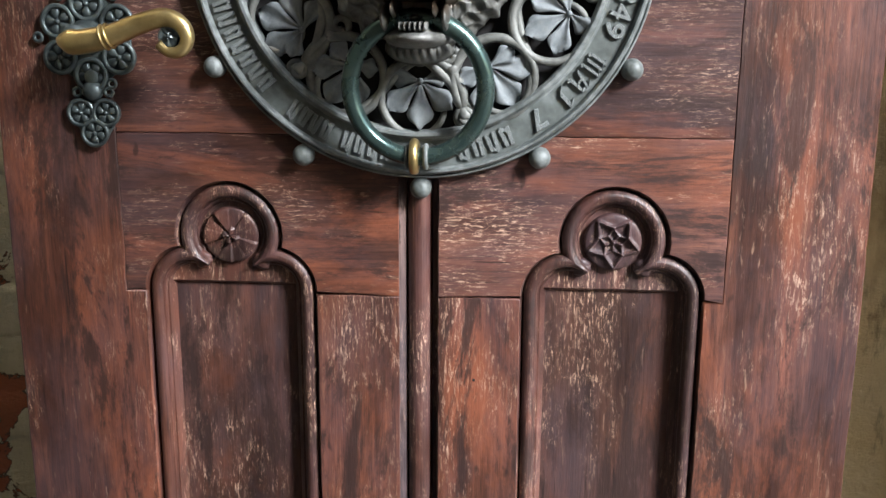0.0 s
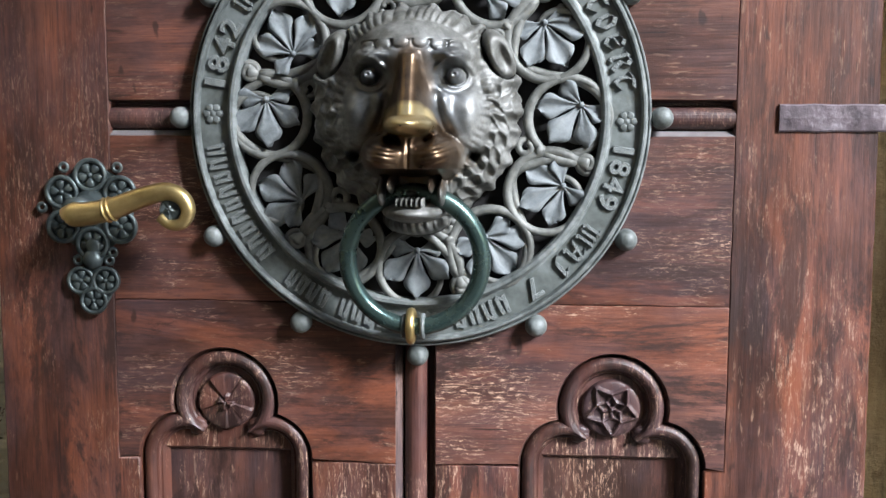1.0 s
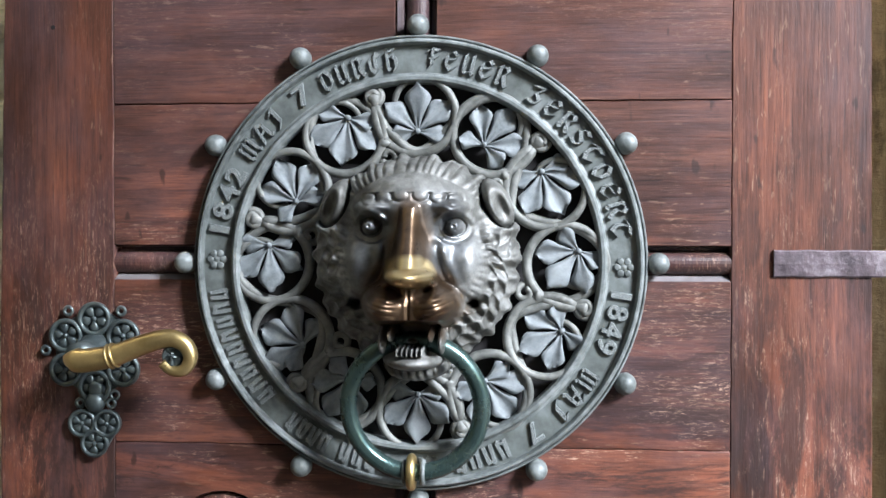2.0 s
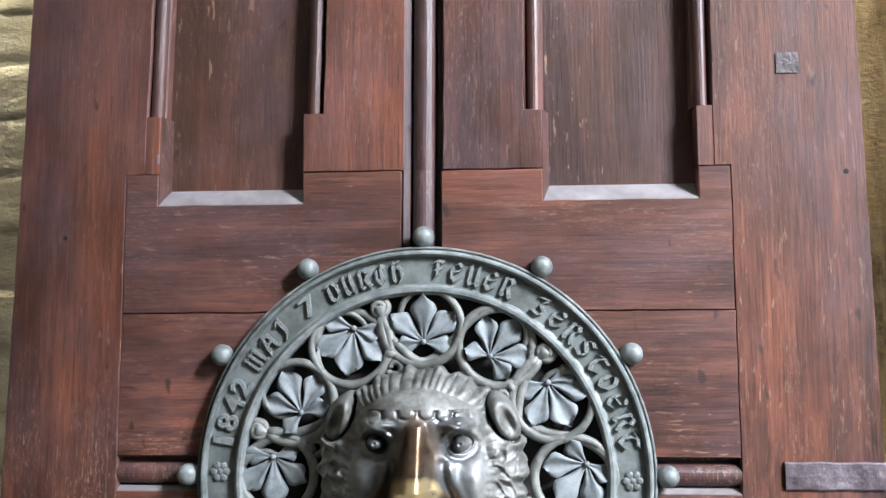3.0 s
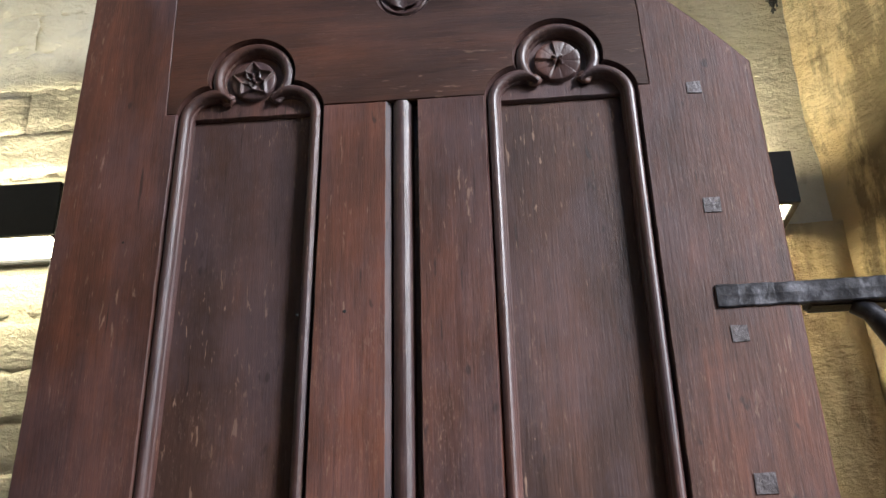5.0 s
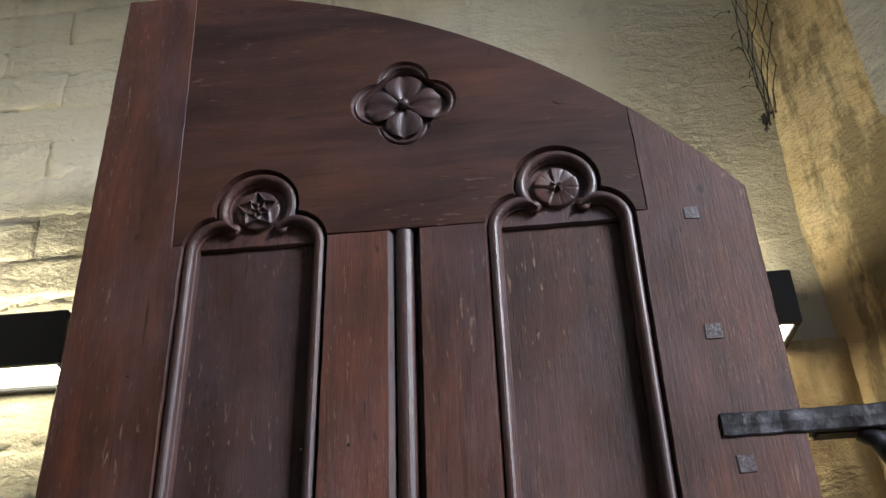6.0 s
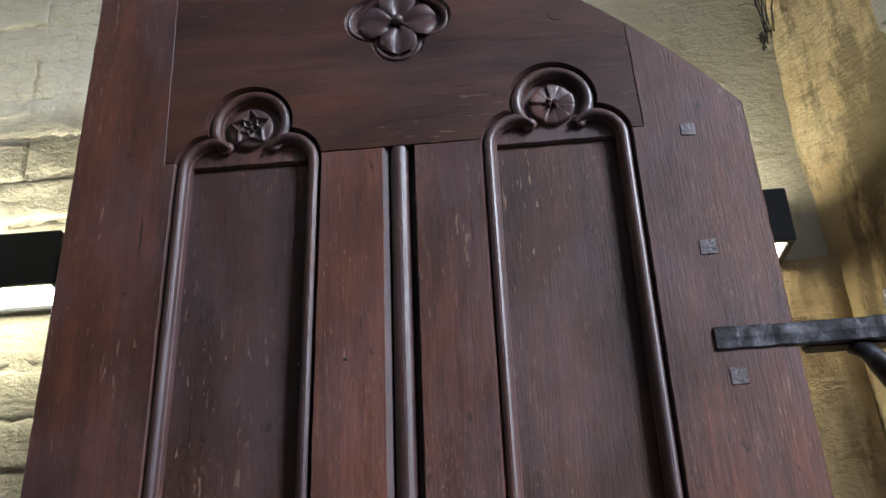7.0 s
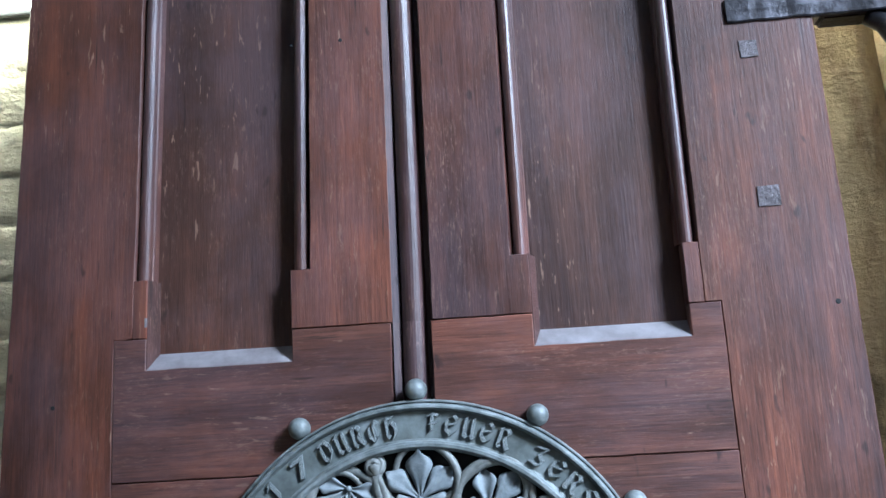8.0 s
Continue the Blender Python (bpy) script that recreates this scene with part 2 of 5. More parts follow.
def slab_mesh(name, outline, front, thick, holes=(), edge=0.0008, gap=0.0):
    """A board with the outline [(x, z)...] and holes; its front face lies at y = front, its back at front + thick."""
    data = bpy.data.curves.new(name, "CURVE")
    data.dimensions, data.fill_mode = "2D", "BOTH"
    for ring in (ragged(outline), *holes):
        s = data.splines.new("POLY")
        s.points.add(len(ring) - 1)
        for p, (x, z) in zip(s.points, ring):
            p.co = (x, z, 0, 1)
        s.use_cyclic_u = True
    data.extrude, data.bevel_depth, data.bevel_resolution = thick / 2 - edge, edge, 0
    data.offset = -edge - gap
    me = curve_mesh(name, data)
    me.transform(Matrix(((1, 0, 0, 0), (0, 0, -1, front + thick / 2), (0, 1, 0, 0), (0, 0, 0, 1))))
    return me


def tube(points, radius, closed=False, sides=8, taper=None, flat=1.0, up=Vector((0, 1, 0)), bm=None):
    """A round bar along points; radius may be one number, taper(s) scales it from 0 to 1; flat squeezes it along up."""
    bm = bm or bmesh.new()
    pts = [Vector(p) for p in points]
    n = len(pts)
    rings = []
    for i, p in enumerate(pts):
        a = pts[(i - 1) % n] if closed or i else p
        b = pts[(i + 1) % n] if closed or i < n - 1 else p
        t = (b - a).normalized()
        side = t.cross(up)
        if side.length < 1e-4:
            side = t.cross(Vector((1, 0, 0)))
        side.normalize()
        nrm = side.cross(t).normalized()
        r = radius * (taper(i / max(1, n - 1)) if taper else 1.0)
        rings.append([bm.verts.new(p + side * r * math.cos(k * math.tau / sides) + nrm * r * flat * math.sin(k * math.tau / sides)) for k in range(sides)])
    for i in range(n if closed else n - 1):
        a, b = rings[i], rings[(i + 1) % n]
        for k in range(sides):
            bm.faces.new((a[k], a[(k + 1) % sides], b[(k + 1) % sides], b[k]))
    if not closed:
        bm.faces.new(rings[0][::-1])
        bm.faces.new(rings[-1])
    return bm


def turned(profile, steps=24, axis="y", at=(0, 0, 0), bm=None):
    """A turned shape: profile [(radius, height)...] about an axis through at; height runs towards -y (or up for z)."""
    bm = bm or bmesh.new()
    rings = []
    for r, h in profile:
        ring = []
        for k in range(steps):
            a = k * math.tau / steps
            c, s = r * math.cos(a), r * math.sin(a)
            v = (at[0] + c, at[1] - h, at[2] + s) if axis == "y" else ((at[0] + c, at[1] + s, at[2] + h) if axis == "z" else (at[0] + h, at[1] + c, at[2] + s))
            ring.append(bm.verts.new(v))
        rings.append(ring)
    for a, b in zip(rings, rings[1:]):
        for k in range(steps):
            bm.faces.new((a[k], a[(k + 1) % steps], b[(k + 1) % steps], b[k]))
    bm.faces.new(rings[0])
    bm.faces.new(rings[-1])
    bmesh.ops.remove_doubles(bm, verts=bm.verts, dist=1e-6)
    return bm


def block(x0, x1, y0, y1, z0, z1, edge=0.002, bm=None):
    bm = bm or bmesh.new()
    made = bmesh.ops.create_cube(bm, size=1)["verts"]
    for v in made:
        v.co = Vector(((x0 + x1) / 2 + v.co.x * (x1 - x0), (y0 + y1) / 2 + v.co.y * (y1 - y0), (z0 + z1) / 2 + v.co.z * (z1 - z0)))
    if edge:
        es = list({e for v in made for e in v.link_edges})
        bmesh.ops.bevel(bm, geom=es, offset=edge, segments=2, affect="EDGES")
    return bm


def arc(cx, cz, r, a0, a1, n):
    return [(cx + r * math.cos(radians(a0 + (a1 - a0) * i / n)), cz + r * math.sin(radians(a0 + (a1 - a0) * i / n))) for i in range(n + 1)]


# ---- the door leaf: front face at y = 0, back at y = 0.06 ----
door = tagged(empty("door_1", (0, 0.03, 0.02)), "tall reddish-brown arched wooden door leaf, oiled and worn, standing open", "door", kind="structure")
FLOOR = 0.02
THICK = 0.06


def left_edge(z):
    return -0.470 + 0.030 * max(0.0, min(1.0, (z - 1.1) / 1.55))


def right_edge(z):
    return 0.482 - 0.013 * max(0.0, min(1.0, (z - 0.8) / 1.4))


# the arch is one arc through the leaf's top, middle and shoulder
def circle_through(a, b, c):
    (ax, az), (bx, bz), (cx, cz) = a, b, c
    d = 2 * (ax * (bz - cz) + bx * (cz - az) + cx * (az - bz))
    ux = ((ax * ax + az * az) * (bz - cz) + (bx * bx + bz * bz) * (cz - az) + (cx * cx + cz * cz) * (az - bz)) / d
    uz = ((ax * ax + az * az) * (cx - bx) + (bx * bx + bz * bz) * (ax - cx) + (cx * cx + cz * cz) * (bx - ax)) / d
    return ux, uz, math.hypot(ax - ux, az - uz)


AX, AZ, AR = circle_through((-0.441, 2.655), (0.004, 2.558), (0.469, 2.197))


def arch_z(x):
    return AZ + math.sqrt(max(0.0, AR * AR - (x - AX) ** 2))


L_IN, R_IN = -0.339, 0.3335          # inner joints of the two stiles
MUNTIN_L, MUNTIN_R = -0.0245, 0.0185  # the groove of the middle bead
Z_LOW, Z_UP, Z_TOP = 0.817, 1.529, 2.170


def trefoil(cx, hw, zs, u, foot=None, steps=9):
    """Outline of a trefoil-headed opening, set in by u, from the left foot over the head to the right foot."""
    rs, rc, up = 0.052, 0.061, 0.064
    sx = hw - rs
    r1, r2 = rs - u, rc - u
    dist = math.hypot(sx, up)
    base = math.atan2(up, sx)                       # from the left lobe's middle to the head's
    if r1 + r2 > dist:
        k = (r1 * r1 - r2 * r2 + dist * dist) / (2 * dist)
        off1 = math.acos(max(-1, min(1, k / r1)))
        off2 = math.acos(max(-1, min(1, (dist - k) / r2)))
    else:
        off1 = off2 = 0.0
    end1 = math.degrees(base + off1)
    end2 = math.degrees(base + math.pi - off2)
    left = arc(-sx, zs, r1, 180, end1, steps)
    head = arc(0, zs + up, r2, end2, 180 - end2, steps * 2)
    right = [(-x, z) for x, z in left[::-1]]
    pts = left + head + right
    if foot is not None:
        pts = [(-hw + u, foot)] + pts + [(hw - u, foot)]
    return [(cx + x, z) for x, z in pts]


LOW = [(-0.2175, 0.0985, 0.820), (0.2120, 0.1010, 0.820)]
HIGH = [(-0.2063, 0.1025, 2.163), (0.2165, 0.1025, 2.163)]
LEAN = {HIGH[0]: 0.0180, HIGH[1]: 0.0050}      # the upper panels lean a little, as the old leaf has sagged
LOW_FOOT, HIGH_FOOT, STOP = 0.30, 1.494, 1.596

# upright stiles
part("stile", slab_mesh("stile", [(left_edge(0), FLOOR), (L_IN + 0.0225, FLOOR), (L_IN + 0.0225, Z_LOW), (L_IN, Z_LOW), (L_IN, Z_UP), (L_IN + 0.0215, Z_UP + 0.002), (-0.3075, Z_TOP), (-0.322, Z_TOP),
     (-0.328, 2.645), (left_edge(2.65), 2.645), (left_edge(2.1), 2.1), (left_edge(1.6), 1.6), (left_edge(1.1), 1.1)], 0, THICK, edge=0.0016, gap=-0.0008), wood_v, door)
part("stile", slab_mesh("stile", [(0.313, FLOOR), (right_edge(0.5), FLOOR), (right_edge(0.8), 0.8), (right_edge(1.5), 1.5), (right_edge(2.2), 2.197)]
     + [(x, arch_z(x)) for x in (0.44, 0.41, 0.38, 0.35, 0.330)] + [(0.334, Z_TOP), (0.3190, Z_TOP), (0.3162, Z_UP), (R_IN, Z_UP), (R_IN, Z_LOW), (0.313, Z_LOW)], 0, THICK, edge=0.0016, gap=-0.0008), wood_v, door)


def hole_round(cx, cz, u):
    """Quatrefoil outline set in by u."""
    pts = []
    r, off = 0.0385 - u, 0.0395
    half = 45 + (math.degrees(math.acos(max(-1, min(1, off * math.sin(radians(45)) / r)))) if r > off * 0.7072 else 0)
    for k in range(4):
        a = 90 * k
        m = (cx + off * math.cos(radians(a)), cz + off * math.sin(radians(a)))
        pts += arc(m[0], m[1], r, a - half, a + half, 12)
    return pts


QUAT = (0.006, 2.389)
# arched head board with the two trefoil heads and the quatrefoil cut into it
def clean(ring):
    """Drops points that lie on top of one another, or step back along the level joint."""
    out = []
    for p in ring:
        if not out or math.hypot(p[0] - out[-1][0], p[1] - out[-1][1]) > 0.0012:
            out.append(p)
    return out


head_outline = clean([(-0.3215, Z_TOP)] + [p for p in trefoil(*HIGH[0], 0) if p[1] >= Z_TOP] + [(HIGH[0][0] + HIGH[0][1], Z_TOP), (HIGH[1][0] - HIGH[1][1], Z_TOP)]
                     + [p for p in trefoil(*HIGH[1], 0) if p[1] >= Z_TOP] + [(HIGH[1][0] + HIGH[1][1], Z_TOP), (0.3335, Z_TOP), (0.3295, arch_z(0.3295))]
                     + [(x / 100, arch_z(x / 100)) for x in range(30, -33, -3)] + [(-0.3275, arch_z(-0.3275))])
part("head_board", slab_mesh("head_board", head_outline, 0, THICK, [hole_round(*QUAT, 0)[::-1]], gap=0.0003), wood_head, door, "arched head board, coloured darker for the dim top")
# lock rails, one over the other, parted by fine joints and by the bead in the middle
low_outline = ([(L_IN, Z_LOW)] + [(x, max(z, Z_LOW)) for x, z in trefoil(*LOW[0], 0)] + [(MUNTIN_L, Z_LOW), (MUNTIN_L, 0.998), (L_IN, 0.998)])
part("rail", slab_mesh("rail", low_outline, 0, THICK, gap=0.0003), wood_h, door)
low_outline = ([(MUNTIN_R, Z_LOW)] + [(x, max(z, Z_LOW)) for x, z in trefoil(*LOW[1], 0)] + [(R_IN, Z_LOW), (R_IN, 0.998), (MUNTIN_R, 0.998)])
part("rail", slab_mesh("rail", low_outline, 0, THICK, gap=0.0003), wood_h_worn, door, "rail board with a pale worn patch")
GROOVE = (1.1795, 1.2165)
for za, zb in ((0.998, GROOVE[0]), (GROOVE[1], 1.372)):
    part("rail", slab_mesh("rail", [(L_IN, za), (R_IN, za), (R_IN, zb), (L_IN, zb)], 0, THICK, gap=0.0004), wood_h, door)
for xa, xb, pa, pb in ((L_IN, MUNTIN_L, -0.301, -0.1365), (MUNTIN_R, R_IN, 0.131, 0.2985)):
    part("rail", slab_mesh("rail", [(xa, 1.372), (xb, 1.372), (xb, Z_UP), (pb, Z_UP), (pb, HIGH_FOOT), (pa, HIGH_FOOT), (pa, Z_UP), (xa, Z_UP)], 0, THICK, gap=0.0007), wood_h, door)
# bottom rail
part("rail", slab_mesh("rail", [(L_IN + 0.0225, FLOOR), (0.313, FLOOR), (0.313, LOW_FOOT), (L_IN + 0.0225, LOW_FOOT)], 0, THICK, gap=0.0003), wood_h, door)
# muntins beside the bead
for xa, xb in ((-0.119, MUNTIN_L), (MUNTIN_R, 0.111)):
    part("muntin", slab_mesh("muntin", [(xa, LOW_FOOT), (xb, LOW_FOOT), (xb, Z_LOW), (xa, Z_LOW)], 0, THICK, gap=0.0003), wood_v, door)
part("muntin", slab_mesh("muntin", [(-0.1365, Z_UP), (-0.0225, Z_UP), (-0.0190, Z_TOP), (-0.1038, Z_TOP), (-0.1140, STOP), (-0.1365, STOP)], 0, THICK, gap=0.0003), wood_v, door)
part("muntin", slab_mesh("muntin", [(0.0205, Z_UP), (0.131, Z_UP), (0.131, STOP), (0.1112, STOP), (0.1140, Z_TOP), (0.0235, Z_TOP)], 0, THICK, gap=0.0003), wood_v, door)
# plain stops on the stiles under the mouldings
part("stop_block", slab_mesh("stop_block", [(-0.318, Z_UP), (-0.301, Z_UP), (-0.301, STOP), (-0.318, STOP)], 0.0003, 0.05, gap=0.0001), wood_v, door)
part("stop_block", slab_mesh("stop_block", [(0.2985, Z_UP), (0.3164, Z_UP), (0.3164, STOP), (0.2985, STOP)], 0.0003, 0.05, gap=0.0001), wood_v, door)


# grey dust for the sills; on bead banks the same grey paints their highlight
dust_highlight = metal("dust_highlight_wood", (0.105, 0.092, 0.092), (0.160, 0.146, 0.148), (0.215, 0.200, 0.204), 0.0, 0.80, 60, 0.15)
# pale wood for the upright beads' banks, their lit side put in as colour
lit_bank = wood("lit_bank_wood", "z", (0.06, 0.045, 0.046), (0.105, 0.08, 0.08), (0.155, 0.122, 0.122), 0.4, 0.5)


def bar_profile(bm, a, b, profile, bank=None):
    """A moulded bar from a to b (x, z), with profile [(across, y)...]."""
    (xa, za), (xb, zb) = a, b
    d = Vector((xb - xa, zb - za)).normalized()
    nx, nz = -d.y, d.x
    ends = []
    for x, z in (a, b):
        ends.append([bm.verts.new((x + nx * o, y, z + nz * o)) for o, y in profile])
    for i in range(len(profile) - 1):
        f = bm.faces.new((ends[0][i], ends[0][i + 1], ends[1][i + 1], ends[1][i]))
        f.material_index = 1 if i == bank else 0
    bm.faces.new(ends[0])
    bm.faces.new(ends[1][::-1])


def bead_profile(half, r, flip=False):
    """A bead in a groove: one bank is a long splay, the other falls steeply."""
    p = [(half + 0.0004, 0.030), (half + 0.0004, 0.0004), (r + 0.0014, 0.0085), (r + 0.0006, 0.0125)]
    p += [(r * math.cos(radians(a)), 0.0115 - r * 0.95 * math.sin(radians(a))) for a in range(0, 181, 15)]
    p += [(-r - 0.002, 0.018), (-half + 0.0015, 0.018), (-half - 0.0004, 0.0006), (-half - 0.0004, 0.030)]
    return [(-o, y) for o, y in p[::-1]] if flip else p


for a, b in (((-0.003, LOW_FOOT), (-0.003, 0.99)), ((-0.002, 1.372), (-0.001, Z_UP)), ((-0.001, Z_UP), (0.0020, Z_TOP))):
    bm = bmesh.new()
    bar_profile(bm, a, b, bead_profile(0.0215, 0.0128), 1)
    part("bead", bm, wood_carved, door, "rounded bead moulding").data.materials.append(lit_bank)
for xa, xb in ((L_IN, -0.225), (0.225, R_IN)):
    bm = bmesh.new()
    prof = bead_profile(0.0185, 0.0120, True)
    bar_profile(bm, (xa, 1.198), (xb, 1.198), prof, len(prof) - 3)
    part("bead", bm, wood_carved, door).data.materials.append(dust_highlight)
part("backing", slab_mesh("backing", [(L_IN + 0.002, 0.3), (R_IN - 0.002, 0.3), (R_IN - 0.002, 2.2), (L_IN + 0.002, 2.2)], 0.034, 0.02), wood_panel, door)

# roll mouldings round the openings: (set in, depth)
ROLL = [(-0.0003, 0.030), (-0.0003, 0.0015), (0.0035, 0.013)] + [(0.0112 - 0.0078 * math.cos(radians(a)), 0.0105 - 0.0095 * math.sin(radians(a))) for a in range(0, 181, 20)] + [(0.0205, 0.0125), (0.0225, 0.0125), (0.0290, 0.0235)]


def moulding(outlines, depths, closed=False):
    bm = bmesh.new()
    rows = [[bm.verts.new((x, y, z)) for x, z in o] for o, y in zip(outlines, depths)]
    n = len(rows[0])
    for a, b in zip(rows, rows[1:]):
        for i in range(n if closed else n - 1):
            bm.faces.new((a[i], a[(i + 1) % n], b[(i + 1) % n], b[i]))
    return bm


def disc_relief(cx, cz, radius, depth, height, shape, rings=24, steps=140):
    """A round carved boss whose relief is shape(s, angle), s from 0 in the middle to 1 at the rim."""
    bm = bmesh.new()
    mid = bm.verts.new((cx, depth - height * shape(0.0, 0.0), cz))
    last = None
    for i in range(1, rings + 1):
        s = i / rings
        row = []
        for k in range(steps):
            a = k * math.tau / steps
            h = height * shape(s, a) if i < rings else -0.001
            row.append(bm.verts.new((cx + radius * s * math.cos(a), depth - h, cz + radius * s * math.sin(a))))
        for k in range(steps):
            j = (k + 1) % steps
            if last:
                bm.faces.new((last[k], last[j], row[j], row[k]))
            else:
                bm.faces.new((mid, row[j], row[k]))
        last = row
    return bm


def pinwheel(turn):
    """Five broad petals, each lapping over the next, with a small cross in the heart."""
    def shape(s, a):
        w = ((a + turn) * 5 / math.tau) % 1.0
        petal = 0.42 + 0.42 * w ** 0.8 * (0.35 + 0.65 * s) - 0.05 * math.exp(-((w - 0.5) / 0.05) ** 2) * s
        cross = 0.45 * (s < 0.26) * (abs(math.sin(2 * (a + turn))) < 0.55)
        return petal * (0.60 + 0.40 * math.sqrt(max(0, 1 - s ** 6))) + cross
    return shape


def rose(turn):
    """A five-pointed star of thin raised ribs with hollow sides, a smaller one inside it and beads in the heart."""
    def shape(s, a):
        h = 0.50 + 0.12 * math.sqrt(max(0, 1 - s ** 4))
        for size, off, rib in ((0.93, 0.0, 0.34), (0.50, 0.5, 0.30)):
            w = ((a + turn) * 5 / math.tau + off) % 1.0
            q = s / (size * (1.0 - 0.40 * math.sin(math.pi * w) ** 0.8))
            h += rib * math.exp(-((q - 0.97) / 0.085) ** 2) - 0.16 * max(0.0, 1 - q * q)
        heart = 0.55 * math.exp(-(s / 0.09) ** 2) + 0.40 * math.exp(-((s - 0.20) / 0.06) ** 2) * max(0.0, math.cos(5 * (a + turn)))
        return (h + heart) * (0.7 + 0.3 * math.sqrt(max(0, 1 - s ** 8)))
    return shape


def leaf_pair(cx, cz, depth):
    bm = bmesh.new()
    for side in (-1, 1):
        for k in range(3):
            a = radians(18 - 26 * k)
            tip = Vector((cx + side * (0.027 + 0.0185 * math.cos(a)), depth - 0.0045, cz - 0.0285 + 0.013 * math.sin(a)))
            root = Vector((cx + side * 0.0245, depth - 0.0045, cz - 0.0275))
            tube([root, root.lerp(tip, 0.35), root.lerp(tip, 0.75), tip], 0.0072, sides=6, taper=lambda s: 0.35 + 0.75 * math.sin(math.pi * min(1, s * 0.9 + 0.08)), flat=0.45, bm=bm)
    return bm


def tall_panel(spec, foot, flower, plain_foot):
    cx, hw, zs = spec
    start = STOP if plain_foot else foot
    tilt = LEAN.get(spec, 0.0)
    roll = ROLL[:-2] + [(0.0212, 0.0150), (0.0222, 0.0235)] if plain_foot else ROLL
    bm = moulding([[(x + tilt * (z - zs), z) for x, z in trefoil(cx, hw, zs, u, start)] for u, _ in roll], [y for _, y in roll])
    part("moulding", bm, wood_carved, door, "rounded trefoil-headed moulding")
    part("panel", slab_mesh("panel", [(cx - hw - 0.004, foot - 0.004), (cx + hw + 0.004, foot - 0.004), (cx + hw + 0.004, zs + 0.13), (cx - hw - 0.004, zs + 0.13)], 0.0225, 0.012), wood_panel, door, "recessed panel with pale scuffs")
    part("panel_head", slab_mesh("panel_head", [(cx - hw + 0.02, zs + 0.004), (cx + hw - 0.02, zs + 0.004), (cx + hw - 0.02, zs + 0.03), (cx + 0.05, zs + 0.05), (cx + 0.05, zs + 0.115), (cx - 0.05, zs + 0.115), (cx - 0.05, zs + 0.05), (cx - hw + 0.02, zs + 0.03)], 0.0165, 0.01, edge=0.003), wood_carved, door)
    part("rosette", disc_relief(cx, zs + 0.062, 0.0325, 0.0165, 0.0135, flower), wood_carved, door, "carved flower boss", smooth=True)
    part("carved_leaf", leaf_pair(cx, zs + 0.062, 0.0165), wood_carved, door, smooth=True)


tall_panel(LOW[0], LOW_FOOT, pinwheel(0.3), False)
tall_panel(LOW[1], LOW_FOOT, rose(0.3), False)
tall_panel(HIGH[0], HIGH_FOOT, rose(0.9), True)
tall_panel(HIGH[1], HIGH_FOOT, pinwheel(0.75), True)


# dusty splayed sills and side splays at the foot of the upper panels
def prism(points):
    """points: (x, y, z) of the front and back polygon, four each."""
    bm = bmesh.new()
    v = [bm.verts.new(p) for p in points]
    for f in ((0, 1, 2, 3), (4, 5, 6, 7), (0, 1, 5, 4), (1, 2, 6, 5), (2, 3, 7, 6), (3, 0, 4, 7)):
        bm.faces.new([v[i] for i in f])
    return bm


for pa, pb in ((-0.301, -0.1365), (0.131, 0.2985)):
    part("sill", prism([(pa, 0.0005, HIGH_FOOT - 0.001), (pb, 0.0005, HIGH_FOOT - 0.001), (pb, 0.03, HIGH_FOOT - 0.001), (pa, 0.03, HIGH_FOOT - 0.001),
                        (pa, 0.0015, HIGH_FOOT + 0.0005), (pb, 0.0015, HIGH_FOOT + 0.0005), (pb, 0.03, HIGH_FOOT + 0.026), (pa, 0.03, HIGH_FOOT + 0.026)]), dust_highlight, door, "splayed sill grey with dust")
    part("splay", prism([(pa - 0.001, 0.0015, HIGH_FOOT), (pa + 0.0005, 0.0015, HIGH_FOOT), (pa + 0.010, 0.03, HIGH_FOOT), (pa - 0.001, 0.03, HIGH_FOOT),
                         (pa - 0.001, 0.0015, STOP), (pa + 0.0005, 0.0015, STOP), (pa + 0.010, 0.03, STOP), (pa - 0.001, 0.03, STOP)]), wood_carved, door)

# quatrefoil with its four-petalled flower
bm = moulding([hole_round(*QUAT, u) for u in (-0.0003, 0.0, 0.003, 0.006, 0.009, 0.0115, 0.0125, 0.016)], (0.03, 0.0008, 0.0045, 0.0018, 0.003, 0.0070, 0.0070, 0.0135), closed=True)
part("quatrefoil", bm, wood_carved, door, "quatrefoil moulding cut into the head board")
part("panel", slab_mesh("panel", arc(*QUAT, 0.085, 0, 345, 23), 0.0130, 0.012), wood_carved, door)
bm = bmesh.new()
for k in range(4):
    a0 = radians(90 * k)
    rows = []
    for i in range(9):
        s = i / 8
        w = 0.0275 * math.sin(math.pi * min(1, 0.06 + 0.62 * s)) ** 0.8 * (1 if s < 1 else 0.80)
        row = []
        for j in range(9):
            c = (j - 4) / 4
            rad = 0.008 + 0.048 * s - 0.006 * abs(c) ** 2 * s
            lift = 0.010 * math.sin(math.pi * (0.2 + 0.60 * s)) * (0.75 + 0.35 * c * c) - 0.0045 * math.exp(-(c / 0.14) ** 2) - 0.003 * (abs(c) == 1)
            x, z = rad, w * c
            row.append(bm.verts.new((QUAT[0] + x * math.cos(a0) - z * math.sin(a0), 0.0125 - lift, QUAT[1] + x * math.sin(a0) + z * math.cos(a0))))
        rows.append(row)
    for a, b in zip(rows, rows[1:]):
        for j in range(8):
            bm.faces.new((a[j], a[j + 1], b[j + 1], b[j]))
part("flower", bm, wood_carved, door, "carved four-petalled flower", smooth=True)
